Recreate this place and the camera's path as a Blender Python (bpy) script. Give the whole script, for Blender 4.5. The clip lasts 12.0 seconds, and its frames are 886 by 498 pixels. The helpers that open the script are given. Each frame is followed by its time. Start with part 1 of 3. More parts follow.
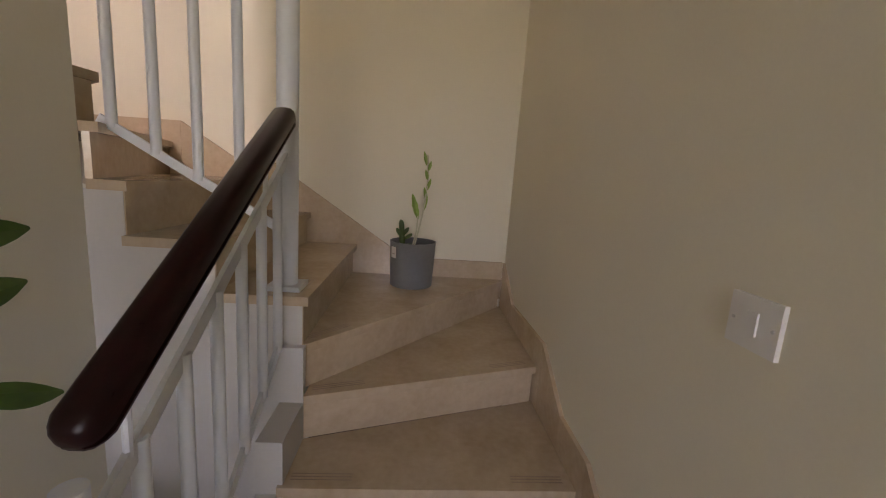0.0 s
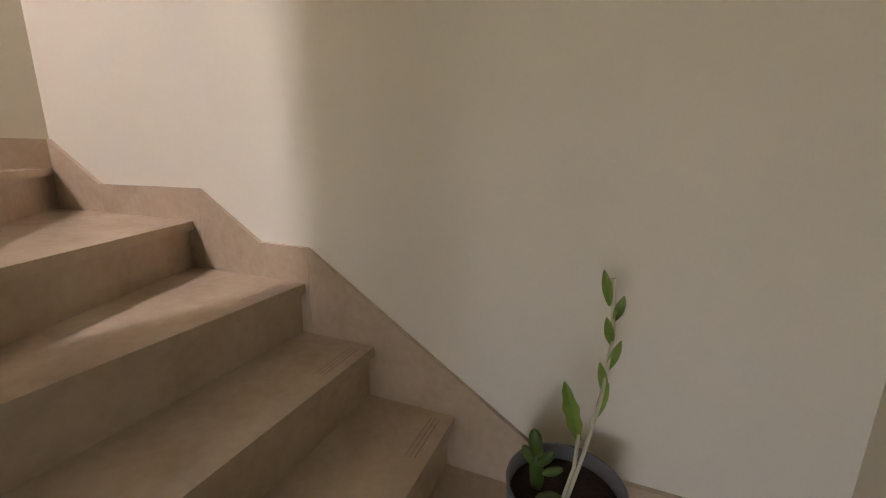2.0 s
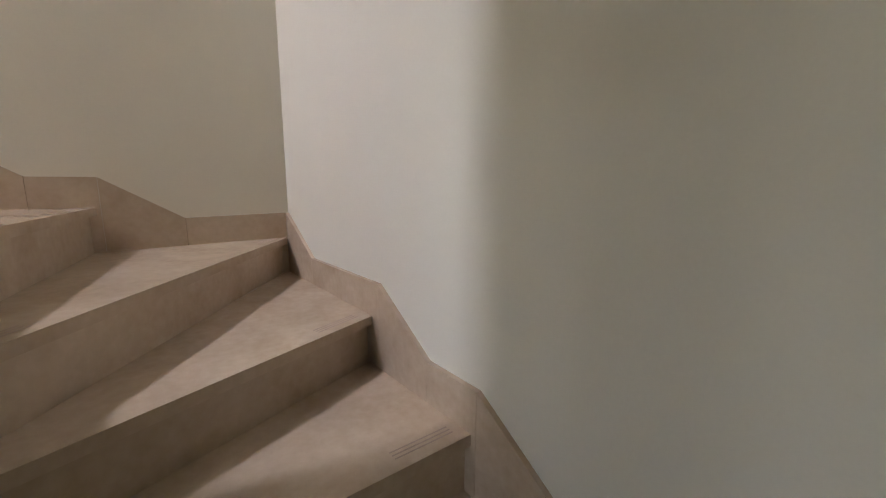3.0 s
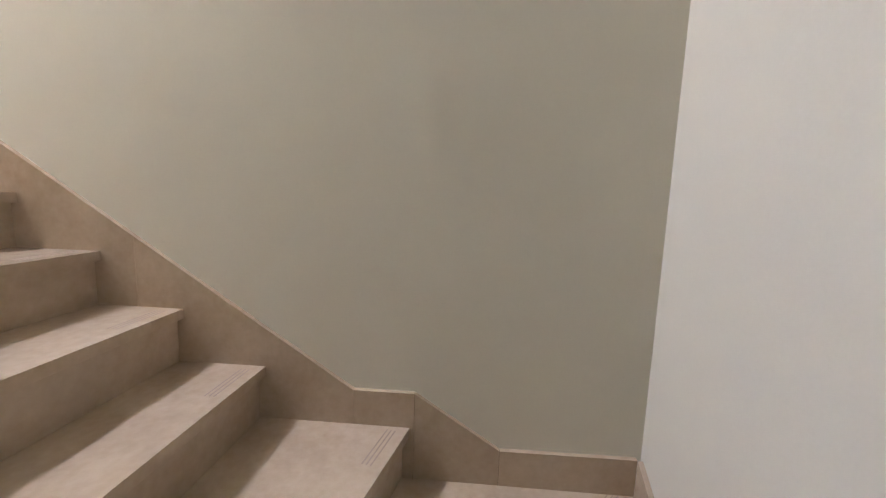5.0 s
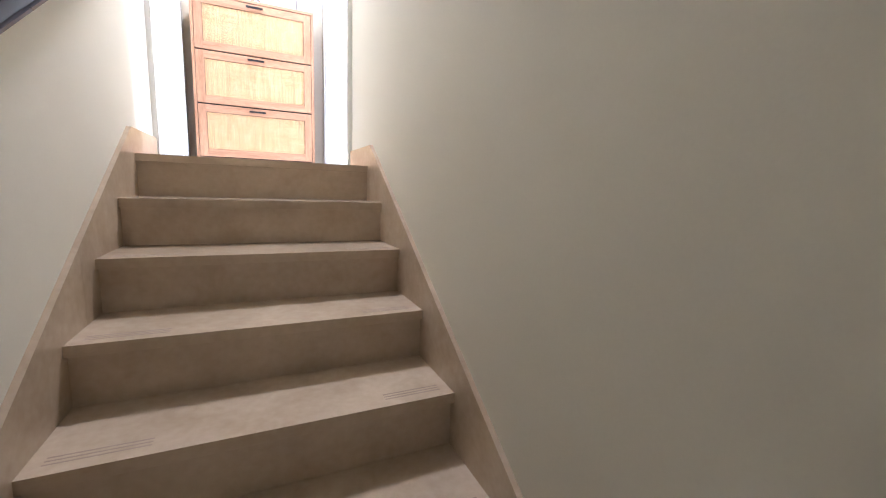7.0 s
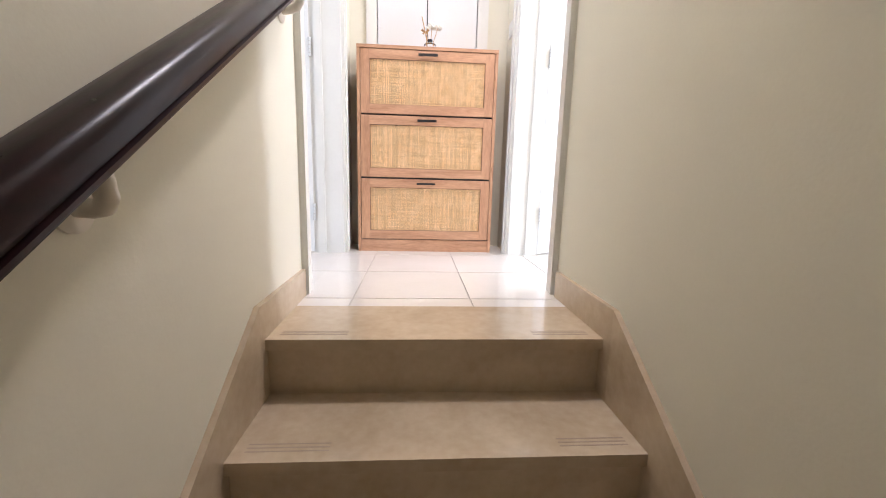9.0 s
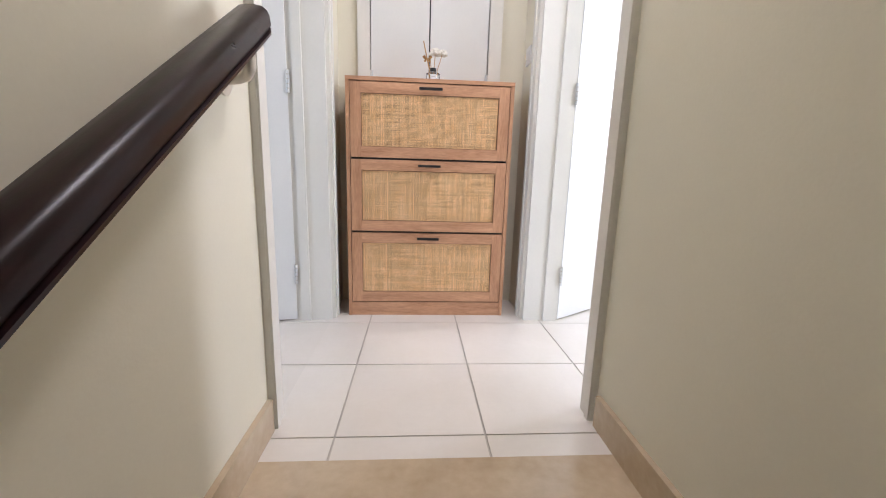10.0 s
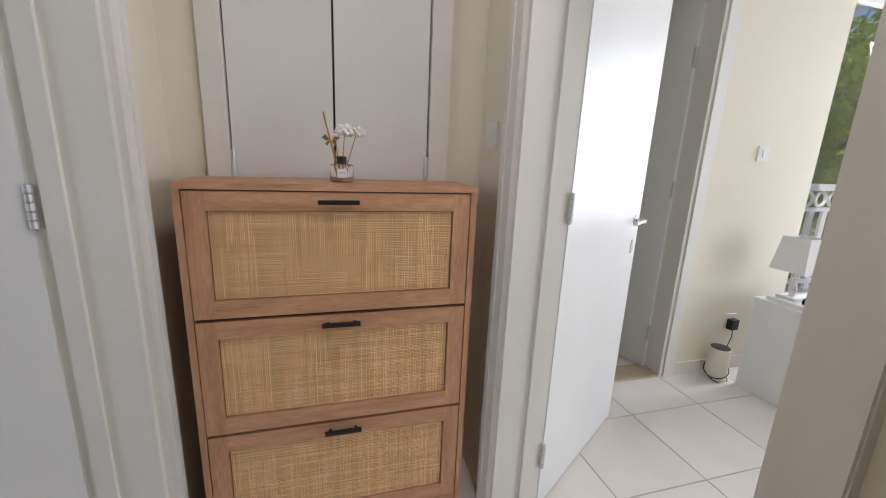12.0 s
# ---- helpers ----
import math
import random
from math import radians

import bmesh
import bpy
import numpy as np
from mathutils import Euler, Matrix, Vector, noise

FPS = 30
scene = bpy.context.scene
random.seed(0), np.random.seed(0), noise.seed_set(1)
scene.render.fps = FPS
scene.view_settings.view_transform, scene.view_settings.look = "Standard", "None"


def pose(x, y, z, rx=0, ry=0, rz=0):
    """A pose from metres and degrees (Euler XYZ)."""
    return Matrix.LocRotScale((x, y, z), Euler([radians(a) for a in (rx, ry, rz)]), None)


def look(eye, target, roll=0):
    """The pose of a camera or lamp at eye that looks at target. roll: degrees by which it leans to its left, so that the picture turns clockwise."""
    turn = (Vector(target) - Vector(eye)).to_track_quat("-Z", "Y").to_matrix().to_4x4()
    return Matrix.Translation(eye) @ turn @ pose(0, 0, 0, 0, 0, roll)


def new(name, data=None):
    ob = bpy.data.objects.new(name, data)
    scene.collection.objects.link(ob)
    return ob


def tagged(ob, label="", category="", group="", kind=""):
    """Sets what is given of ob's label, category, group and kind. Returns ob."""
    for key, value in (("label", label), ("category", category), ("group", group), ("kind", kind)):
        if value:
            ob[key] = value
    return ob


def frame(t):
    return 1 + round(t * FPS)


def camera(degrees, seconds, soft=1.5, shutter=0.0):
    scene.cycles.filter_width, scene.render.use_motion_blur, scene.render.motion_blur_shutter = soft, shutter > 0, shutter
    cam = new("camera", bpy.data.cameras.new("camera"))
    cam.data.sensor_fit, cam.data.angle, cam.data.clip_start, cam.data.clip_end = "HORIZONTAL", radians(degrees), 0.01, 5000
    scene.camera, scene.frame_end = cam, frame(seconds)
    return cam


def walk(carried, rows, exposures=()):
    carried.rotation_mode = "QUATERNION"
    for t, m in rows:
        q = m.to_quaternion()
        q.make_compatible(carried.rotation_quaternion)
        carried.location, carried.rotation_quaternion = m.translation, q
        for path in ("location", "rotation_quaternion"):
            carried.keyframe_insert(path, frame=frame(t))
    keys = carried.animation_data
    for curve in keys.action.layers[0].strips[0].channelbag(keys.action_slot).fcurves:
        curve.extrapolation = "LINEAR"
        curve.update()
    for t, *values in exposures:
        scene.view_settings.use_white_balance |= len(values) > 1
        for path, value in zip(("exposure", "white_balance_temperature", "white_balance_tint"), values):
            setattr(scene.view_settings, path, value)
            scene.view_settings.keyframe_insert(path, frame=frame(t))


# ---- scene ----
cam = camera(96.0, 12.0, soft=1.1, shutter=0.0)
PATH = [
    (0, (-2.244, 2.41, 0.775), (-2.387, 0.445, 0.429), 4.0),
    (0.3, (-2.236, 2.159, 0.761), (-2.351, 0.19, 0.434), 3.0),
    (0.5, (-2.263, 1.929, 0.758), (-2.347, -0.045, 0.444), 2.7),
    (0.9, (-2.285, 1.667, 0.852), (-2.199, -0.307, 0.538), 1.9),
    (1, (-2.264, 1.61, 0.847), (-2.167, -0.368, 0.567), 2.0),
    (1.5, (-2.2, 1.371, 0.913), (-1.997, -0.601, 0.644), 2.1),
    (2, (-2.261, 0.996, 1.118), (-1.523, -0.806, 0.664), 0.6),
    (2.5, (-2.155, 0.842, 1.255), (-1.061, -0.779, 0.837), 0.7),
    (3, (-2.027, 0.631, 1.334), (-0.491, -0.604, 0.995), 0.3),
    (3.5, (-1.917, 0.554, 1.512), (-0.116, -0.254, 1.192), 0.6),
    (3.7, (-1.828, 0.536, 1.536), (0.04, -0.121, 1.258), 0.9),
    (5.3, (-1.045, 0.540, 2.062), (0.913, 0.832, 1.776), 1.6),
    (5.5, (-0.976, 0.567, 2.112), (0.962, 0.973, 1.833), 1.5),
    (6, (-0.804, 0.64, 2.235), (0.969, 1.545, 2.039), 3.1),
    (6.5, (-0.627, 0.795, 2.384), (0.775, 2.2, 2.136), 3.2),
    (7, (-0.51, 0.991, 2.521), (0.322, 2.785, 2.225), 2.0),
    (7.5, (-0.528, 1.176, 2.657), (-0.208, 3.122, 2.319), 0.7),
    (7.7, (-0.547, 1.297, 2.701), (-0.347, 3.258, 2.362), 1.5),
    (9.5, (-0.556, 2.18, 3.239), (-0.42, 4.144, 2.887), 1.5),
    (10.5, (-0.564, 2.616, 3.542), (-0.424, 4.563, 3.105), 1.9),
    (11, (-0.563, 2.843, 3.671), (-0.454, 4.788, 3.218), 1.7),
    (11.3, (-0.587, 2.951, 3.734), (-0.434, 4.894, 3.288), 1.6),
    (11.5, (-0.588, 3.049, 3.793), (-0.303, 4.974, 3.332), 2.1),
    (12, (-0.525, 3.275, 3.915), (0.021, 5.143, 3.455), 2.4),
]
EXPOSURES = [(0.0, 3.36, 6550, 30), (1.0, 3.46, 6450, 30), (1.5, 3.45, 6400, 30), (2.5, 3.24, 5650, 25), (3.5, 3.08, 5300, 23), (5.5, 3.06, 5250, 21), (6.2, 2.66, 5300, 22), (7.0, 2.06, 5300, 21), (7.5, 1.87, 5250, 20),
             (9.5, 0.84, 6050, 20), (11.0, -0.06, 5800, 16), (12.0, -0.34, 6200, 18)]
walk(cam, [(t, look(eye, target, roll)) for t, eye, target, roll in PATH], EXPOSURES)

# ---- plan, in metres ----
H = 0.175                    # riser
Z0 = -3 * H                  # lower floor
ZL = 15 * H                  # landing
ZC = ZL + 2.7                # upper ceiling
XW = -2.80                   # outer wall of the first flight
XI = -0.967                  # inner wall of the last flight
XS = -1.19                   # well face of the same wall
WS = 0.016                   # skirting thickness: plaster lies this far behind it
YP = 1.07                    # open side of the middle flight

# ---- world and lights ----
world = bpy.data.worlds.new("sky")
scene.world = world
world.use_nodes = True
wn = world.node_tree
sky = wn.nodes.new("ShaderNodeTexSky")
sky.sky_type = "NISHITA"
sky.sun_disc = False
sky.sun_elevation = radians(63)
sky.sun_rotation = radians(205)
wn.links.new(sky.outputs[0], wn.nodes["Background"].inputs[0])
wn.nodes["Background"].inputs[1].default_value = 0.12


def area_light(name, eye, target, sx, sy, watts, color):
    d = bpy.data.lights.new(name, "AREA")
    d.shape, d.size, d.size_y, d.energy, d.color = "RECTANGLE", sx, sy, watts, color
    ob = new(name, d)
    ob.matrix_world = look(eye, target)
    return ob


sun = bpy.data.lights.new("sun", "SUN")
sun.energy, sun.angle, sun.color = 5.0, radians(0.5), (1.0, 0.95, 0.88)
new("sun", sun).matrix_world = look((0, 0, 10), (0.2, 0.42, 9.1))

area_light("window_light_right", (3.92, 1.9, 4.0), (-0.3, 4.2, 3.3), 1.9, 1.9, 72, (0.84, 0.92, 1.0))
area_light("window_light_north", (3.39, 4.97, 4.0), (-0.6, 3.3, 3.0), 0.32, 1.7, 52, (0.90, 0.94, 1.0))
area_light("window_light_left", (-3.75, 2.68, 3.9), (-2.6, 4.3, 3.4), 1.2, 1.7, 30, (0.68, 0.82, 1.0))
hall = area_light("hall_light", (-2.0, 6.12, 1.2), (-1.85, 0.0, 0.9), 1.3, 1.6, 0.70, (1.0, 0.84, 0.60))
# added fill light high over the landing, standing in for the bright doorway
area_light("landing_fill_light", (-0.14, 3.54, ZC - 0.07), (-0.30, 2.8, 2.0), 0.30, 0.30, 15.0, (1.0, 0.95, 0.92))
hall.data.spread = radians(80)


# ---- materials ----
def mat(name, a, b, rough=0.5, scale=6.0, fine=60.0, bump=0.05, metal=0.0, mixfine=0.25, stretch=(1, 1, 1), spec=0.5, vary=0.0, dist=0.002, swirl=0.0):
    m = bpy.data.materials.new(name)
    m.use_nodes = True
    nt = m.node_tree
    p = nt.nodes["Principled BSDF"]
    tc = nt.nodes.new("ShaderNodeTexCoord")
    mp = nt.nodes.new("ShaderNodeMapping")
    mp.inputs["Scale"].default_value = stretch
    nt.links.new(tc.outputs["Object"], mp.inputs[0])
    n1 = nt.nodes.new("ShaderNodeTexNoise")
    n1.inputs["Scale"].default_value, n1.inputs["Detail"].default_value = scale, 5
    n1.inputs["Distortion"].default_value = swirl
    n2 = nt.nodes.new("ShaderNodeTexNoise")
    n2.inputs["Scale"].default_value, n2.inputs["Detail"].default_value = fine, 3
    for n in (n1, n2):
        nt.links.new(mp.outputs[0], n.inputs["Vector"])
    mx = nt.nodes.new("ShaderNodeMix")
    mx.inputs[0].default_value = mixfine
    nt.links.new(n1.outputs[0], mx.inputs[2])
    nt.links.new(n2.outputs[0], mx.inputs[3])
    ramp = nt.nodes.new("ShaderNodeValToRGB")
    ramp.color_ramp.elements[0].position, ramp.color_ramp.elements[1].position = 0.3, 0.7
    ramp.color_ramp.elements[0].color, ramp.color_ramp.elements[1].color = (*a, 1), (*b, 1)
    nt.links.new(mx.outputs[0], ramp.inputs[0])
    out = ramp.outputs[0]
    if vary:
        oi = nt.nodes.new("ShaderNodeObjectInfo")
        mr = nt.nodes.new("ShaderNodeMapRange")
        mr.inputs[3].default_value, mr.inputs[4].default_value = 1 - vary, 1 + vary
        nt.links.new(oi.outputs["Random"], mr.inputs[0])
        hs = nt.nodes.new("ShaderNodeHueSaturation")
        nt.links.new(mr.outputs[0], hs.inputs["Value"])
        nt.links.new(out, hs.inputs["Color"])
        out = hs.outputs[0]
    nt.links.new(out, p.inputs["Base Color"])
    rr = nt.nodes.new("ShaderNodeMapRange")
    rr.inputs[3].default_value, rr.inputs[4].default_value = rough * 0.8, min(1, rough * 1.2)
    nt.links.new(n1.outputs[0], rr.inputs[0])
    nt.links.new(rr.outputs[0], p.inputs["Roughness"])
    p.inputs["Metallic"].default_value = metal
    p.inputs["Specular IOR Level"].default_value = spec
    if bump:
        bp = nt.nodes.new("ShaderNodeBump")
        bp.inputs["Strength"].default_value, bp.inputs["Distance"].default_value = bump, dist
        nt.links.new(n2.outputs[0], bp.inputs["Height"])
        nt.links.new(bp.outputs[0], p.inputs["Normal"])
    return m


M_WALL = mat("cream_wall_paint", (0.730, 0.686, 0.553), (0.778, 0.736, 0.603), 0.75, 1.1, 140, 0.12, spec=0.25)
M_CEIL = mat("white_ceiling_paint", (0.78, 0.77, 0.74), (0.82, 0.81, 0.78), 0.85, 1.5, 120, 0.08, spec=0.2)
M_MARBLE = mat("beige_marble", (0.455, 0.350, 0.232), (0.60, 0.485, 0.345), 0.16, 5, 38, 0.02, mixfine=0.35, vary=0.05, swirl=0.6)
M_GROOVE = mat("groove_brown", (0.27, 0.20, 0.14), (0.40, 0.31, 0.24), 0.8, 9, 60, 0.1)
M_WHITE = mat("white_gloss_paint", (0.76, 0.76, 0.74), (0.81, 0.81, 0.79), 0.38, 3, 90, 0.03)
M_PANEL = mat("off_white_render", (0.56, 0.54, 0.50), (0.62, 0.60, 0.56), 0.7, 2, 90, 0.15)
M_TRIM = mat("cream_painted_wood", (0.72, 0.70, 0.64), (0.78, 0.76, 0.70), 0.45, 3, 80, 0.04)
M_METAL = mat("white_painted_steel", (0.63, 0.66, 0.69), (0.71, 0.74, 0.77), 0.40, 6, 80, 0.08)
M_RAIL = mat("dark_mahogany", (0.010, 0.0032, 0.0032), (0.020, 0.005, 0.005), 0.30, 8, 45, 0.04, stretch=(6, 1, 6), spec=0.18)
M_TILE = mat("cream_floor_tile", (0.74, 0.69, 0.62), (0.80, 0.75, 0.69), 0.13, 4, 50, 0.02, vary=0.03)
M_GROUT = mat("grey_grout", (0.42, 0.385, 0.335), (0.52, 0.48, 0.42), 0.9, 12, 90, 0.2)
M_OAK = mat("oak_veneer", (0.35, 0.16, 0.078), (0.66, 0.375, 0.215), 0.45, 3, 22, 0.05, stretch=(1.2, 9, 9), mixfine=0.4, swirl=0.7)
M_OAKV = mat("oak_veneer_upright", (0.35, 0.16, 0.078), (0.66, 0.375, 0.215), 0.45, 3, 22, 0.05, stretch=(9, 9, 1.2), mixfine=0.4, swirl=0.7)
M_CANE = mat("cane_strand", (0.80, 0.46, 0.20), (0.95, 0.66, 0.36), 0.5, 18, 90, 0.1, mixfine=0.5, vary=0.0)
_nt = M_CANE.node_tree
_geo = _nt.nodes.new("ShaderNodeNewGeometry")
_mr = _nt.nodes.new("ShaderNodeMapRange")
_mr.inputs[3].default_value, _mr.inputs[4].default_value = 0.76, 1.14
_hs = _nt.nodes.new("ShaderNodeHueSaturation")
_bsdf = _nt.nodes["Principled BSDF"]
_src = _bsdf.inputs["Base Color"].links[0].from_socket
_nt.links.new(_geo.outputs["Random Per Island"], _mr.inputs[0])
_nt.links.new(_mr.outputs[0], _hs.inputs["Value"])
_nt.links.new(_src, _hs.inputs["Color"])
_nt.links.new(_hs.outputs[0], _bsdf.inputs["Base Color"])
M_CANEB = mat("cane_backing", (0.15, 0.07, 0.028), (0.21, 0.105, 0.048), 0.7, 18, 90, 0.1)
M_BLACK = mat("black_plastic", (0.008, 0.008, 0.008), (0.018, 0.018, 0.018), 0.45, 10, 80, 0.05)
M_STEEL = mat("brushed_steel", (0.55, 0.55, 0.55), (0.66, 0.66, 0.65), 0.28, 10, 90, 0.05, metal=1.0)
M_HINGE = mat("satin_hinge_steel", (0.58, 0.58, 0.57), (0.68, 0.68, 0.67), 0.42, 10, 90, 0.05, metal=0.35)
M_POT = mat("grey_plastic_pot", (0.155, 0.158, 0.160), (0.195, 0.198, 0.20), 0.6, 7, 70, 0.08)
M_SOIL = mat("dark_soil", (0.018, 0.010, 0.006), (0.05, 0.028, 0.016), 0.95, 20, 90, 0.9, dist=0.01)
M_LEAF = mat("green_leaf", (0.20, 0.34, 0.05), (0.36, 0.48, 0.12), 0.42, 14, 60, 0.1)
M_LEAFD = mat("dark_leaf", (0.034, 0.070, 0.010), (0.075, 0.135, 0.02), 0.4, 14, 60, 0.1)
M_STEM = mat("pale_stem", (0.52, 0.50, 0.34), (0.64, 0.60, 0.44), 0.6, 14, 60, 0.1)
M_PAPER = mat("white_label", (0.75, 0.75, 0.73), (0.8, 0.8, 0.78), 0.6, 8, 60, 0.0)
M_CREAM = mat("cream_plastic", (0.66, 0.60, 0.50), (0.72, 0.66, 0.56), 0.4, 5, 60, 0.02)
M_SHADE = mat("white_lamp_fabric", (0.74, 0.73, 0.71), (0.80, 0.79, 0.77), 0.9, 8, 160, 0.2)
M_REED = mat("reed_stick", (0.42, 0.22, 0.07), (0.58, 0.34, 0.13), 0.7, 20, 90, 0.1)
M_FLOWER = mat("dried_white_flower", (0.78, 0.74, 0.64), (0.86, 0.83, 0.75), 0.9, 30, 120, 0.5, dist=0.004)
M_OIL = mat("pale_pink_oil", (0.55, 0.32, 0.30), (0.62, 0.40, 0.37), 0.2, 8, 50, 0.0)
M_TREE = mat("tree_leaf", (0.13, 0.21, 0.03), (0.30, 0.40, 0.07), 0.5, 3, 20, 0.1, vary=0.15)
_nt = M_TREE.node_tree
_bsdf = _nt.nodes["Principled BSDF"]
_tl = _nt.nodes.new("ShaderNodeBsdfTranslucent")
_ms = _nt.nodes.new("ShaderNodeMixShader")
_ms.inputs[0].default_value = 0.5
_nt.links.new(_bsdf.inputs["Base Color"].links[0].from_socket, _tl.inputs[0])
_nt.links.new(_bsdf.outputs[0], _ms.inputs[1])
_nt.links.new(_tl.outputs[0], _ms.inputs[2])
_nt.links.new(_ms.outputs[0], _nt.nodes["Material Output"].inputs[0])
M_BARK = mat("tree_bark", (0.10, 0.07, 0.05), (0.18, 0.13, 0.09), 0.9, 6, 40, 0.6, dist=0.01)
M_GROUND = mat("dry_lawn", (0.10, 0.12, 0.04), (0.20, 0.18, 0.09), 0.95, 0.5, 12, 0.4)


def glass(name):
    m = bpy.data.materials.new(name)
    m.use_nodes = True
    p = m.node_tree.nodes["Principled BSDF"]
    p.inputs["Base Color"].default_value = (0.97, 0.98, 0.98, 1)
    p.inputs["Roughness"].default_value = 0.02
    p.inputs["Transmission Weight"].default_value = 1.0
    p.inputs["IOR"].default_value = 1.45
    return m


M_GLASS = glass("clear_glass")
M_SWITCH = mat("white_switch_plastic", (0.74, 0.73, 0.70), (0.78, 0.77, 0.74), 0.35, 5, 60, 0.0)


# ---- builders ----
def finish(bm, bevel=0.0, seg=1):
    if bevel:
        bmesh.ops.bevel(bm, geom=[e for e in bm.edges if e.is_manifold and e.calc_face_angle(0) > 0.5], offset=bevel, segments=seg, affect="EDGES", profile=0.5)
    bmesh.ops.recalc_face_normals(bm, faces=bm.faces)
    return bm


def part(name, bm, material, parent=None, label="", smooth=False):
    me = bpy.data.meshes.new(name)
    bm.to_mesh(me)
    bm.free()
    me.materials.append(material)
    if smooth:
        for p in me.polygons:
            p.use_smooth = True
        me.set_sharp_from_angle(angle=radians(38))
    ob = new(name, me)
    if parent is not None:
        ob.parent = parent
    if label:
        tagged(ob, label)
    return ob


def add_box(bm, x0, x1, y0, y1, z0, z1):
    v = [bm.verts.new((x, y, z)) for z in (z0, z1) for x, y in ((x0, y0), (x1, y0), (x1, y1), (x0, y1))]
    for f in ((3, 2, 1, 0), (4, 5, 6, 7), (0, 1, 5, 4), (1, 2, 6, 5), (2, 3, 7, 6), (3, 0, 4, 7)):
        bm.faces.new([v[i] for i in f])


def box(x0, x1, y0, y1, z0, z1, bevel=0.0, seg=1):
    bm = bmesh.new()
    add_box(bm, x0, x1, y0, y1, z0, z1)
    return finish(bm, bevel, seg)


def prism(pts, along, bevel=0.0):
    """A flat outline of 3D points, pushed along a vector."""
    bm = bmesh.new()
    a = Vector(along)
    lo = [bm.verts.new(p) for p in pts]
    hi = [bm.verts.new(Vector(p) + a) for p in pts]
    bm.faces.new(lo)
    bm.faces.new(hi[::-1])
    n = len(pts)
    for i in range(n):
        bm.faces.new((lo[i], hi[i], hi[(i + 1) % n], lo[(i + 1) % n]))
    return finish(bm, bevel)


def sweep(profile, pts, up=(0, 0, 1), caps=True):
    """A profile of (side, up) pairs carried along a polyline."""
    bm = bmesh.new()
    pts = [Vector(p) for p in pts]
    rings = []
    for i, p in enumerate(pts):
        d = (pts[min(i + 1, len(pts) - 1)] - pts[max(i - 1, 0)]).normalized()
        s = d.cross(Vector(up)).normalized()
        u = s.cross(d).normalized()
        rings.append([bm.verts.new(p + s * a + u * b) for a, b in profile])
    n = len(profile)
    for r, q in zip(rings, rings[1:]):
        for i in range(n):
            bm.faces.new((r[i], r[(i + 1) % n], q[(i + 1) % n], q[i]))
    if caps:
        bm.faces.new(rings[0][::-1])
        bm.faces.new(rings[-1])
    return finish(bm)


def circle(r, n=12, ry=None):
    return [(r * math.cos(2 * math.pi * i / n), (ry or r) * math.sin(2 * math.pi * i / n)) for i in range(n)]


def tube(pts, r, n=10):
    up = (0, 0, 1) if abs((Vector(pts[-1]) - Vector(pts[0])).normalized().z) < 0.9 else (0, 1, 0)
    return sweep(circle(r, n), pts, up)


def lathe(prof, n=32, at=(0, 0, 0)):
    """A turned body from (radius, height) pairs."""
    bm = bmesh.new()
    rings = []
    for r, z in prof:
        if r < 1e-5:
            rings.append([bm.verts.new((at[0], at[1], at[2] + z))])
        else:
            rings.append([bm.verts.new((at[0] + r * math.cos(2 * math.pi * i / n), at[1] + r * math.sin(2 * math.pi * i / n), at[2] + z)) for i in range(n)])
    for a, b in zip(rings, rings[1:]):
        for i in range(n):
            j = (i + 1) % n
            if len(a) == 1 and len(b) > 1:
                bm.faces.new((a[0], b[i], b[j]))
            elif len(b) == 1 and len(a) > 1:
                bm.faces.new((a[i], a[j], b[0]))
            elif len(a) > 1:
                bm.faces.new((a[i], a[j], b[j], b[i]))
    return finish(bm)


def thing(name, label, category, at=(0, 0, 0), kind="", group=""):
    ob = new(name)
    ob.location = at
    return tagged(ob, label, category, group, kind)


def structure(name, bm, material, label, category):
    return tagged(part(name, bm, material), label, category, "", "structure")


def boxes(*rows):
    bm = bmesh.new()
    for r in rows:
        add_box(bm, *r)
    return finish(bm)


# ---- walls, floors, ceilings ----
DYR = 3.565                                # jamb of the bedroom door
DY0, DY1, DZ = 3.55, 4.38, ZL + 2.04      # door openings beside the landing
WC = "plain cream painted plaster wall of the stairwell"
structure("wall_west", boxes((XW - 0.15, XW - WS, -0.15, 2.6, Z0, ZC), (XW - 0.15, XW - WS, 2.6, 6.2, Z0, 2.35)), M_WALL, WC, "wall")
structure("wall_south", box(XW - WS, 0.2, -0.15, -WS, Z0, ZC), M_WALL, WC, "wall")
structure("wall_east", boxes((WS, 0.2, -WS, DYR, Z0, ZC), (WS, 0.2, DYR, DY1, DZ, ZC), (WS, 0.2, DY1, 4.85, ZL - 0.25, ZC)), M_WALL,
          "cream plaster wall beside the upper flight with a doorway at the landing", "wall")
structure("wall_inner", boxes((XS, XI - WS, YP, DY0, Z0, ZC), (XS, XI - WS, DY0, DY1, DZ, ZC), (XS, XI - WS, DY1, 4.85, ZL - 0.25, ZC)), M_WALL,
          "cream plaster wall between the flights with a doorway at the landing", "wall")
structure("wall_closet_back", box(XI - WS, WS, 4.78, 4.85, ZL, ZC), M_WALL, "cream wall behind the built-in closet", "wall")
structure("wall_upper_well", box(XW - WS, XS, 2.45, 2.6, 2.35, ZC), M_WALL, "cream wall above the open stairwell", "wall")
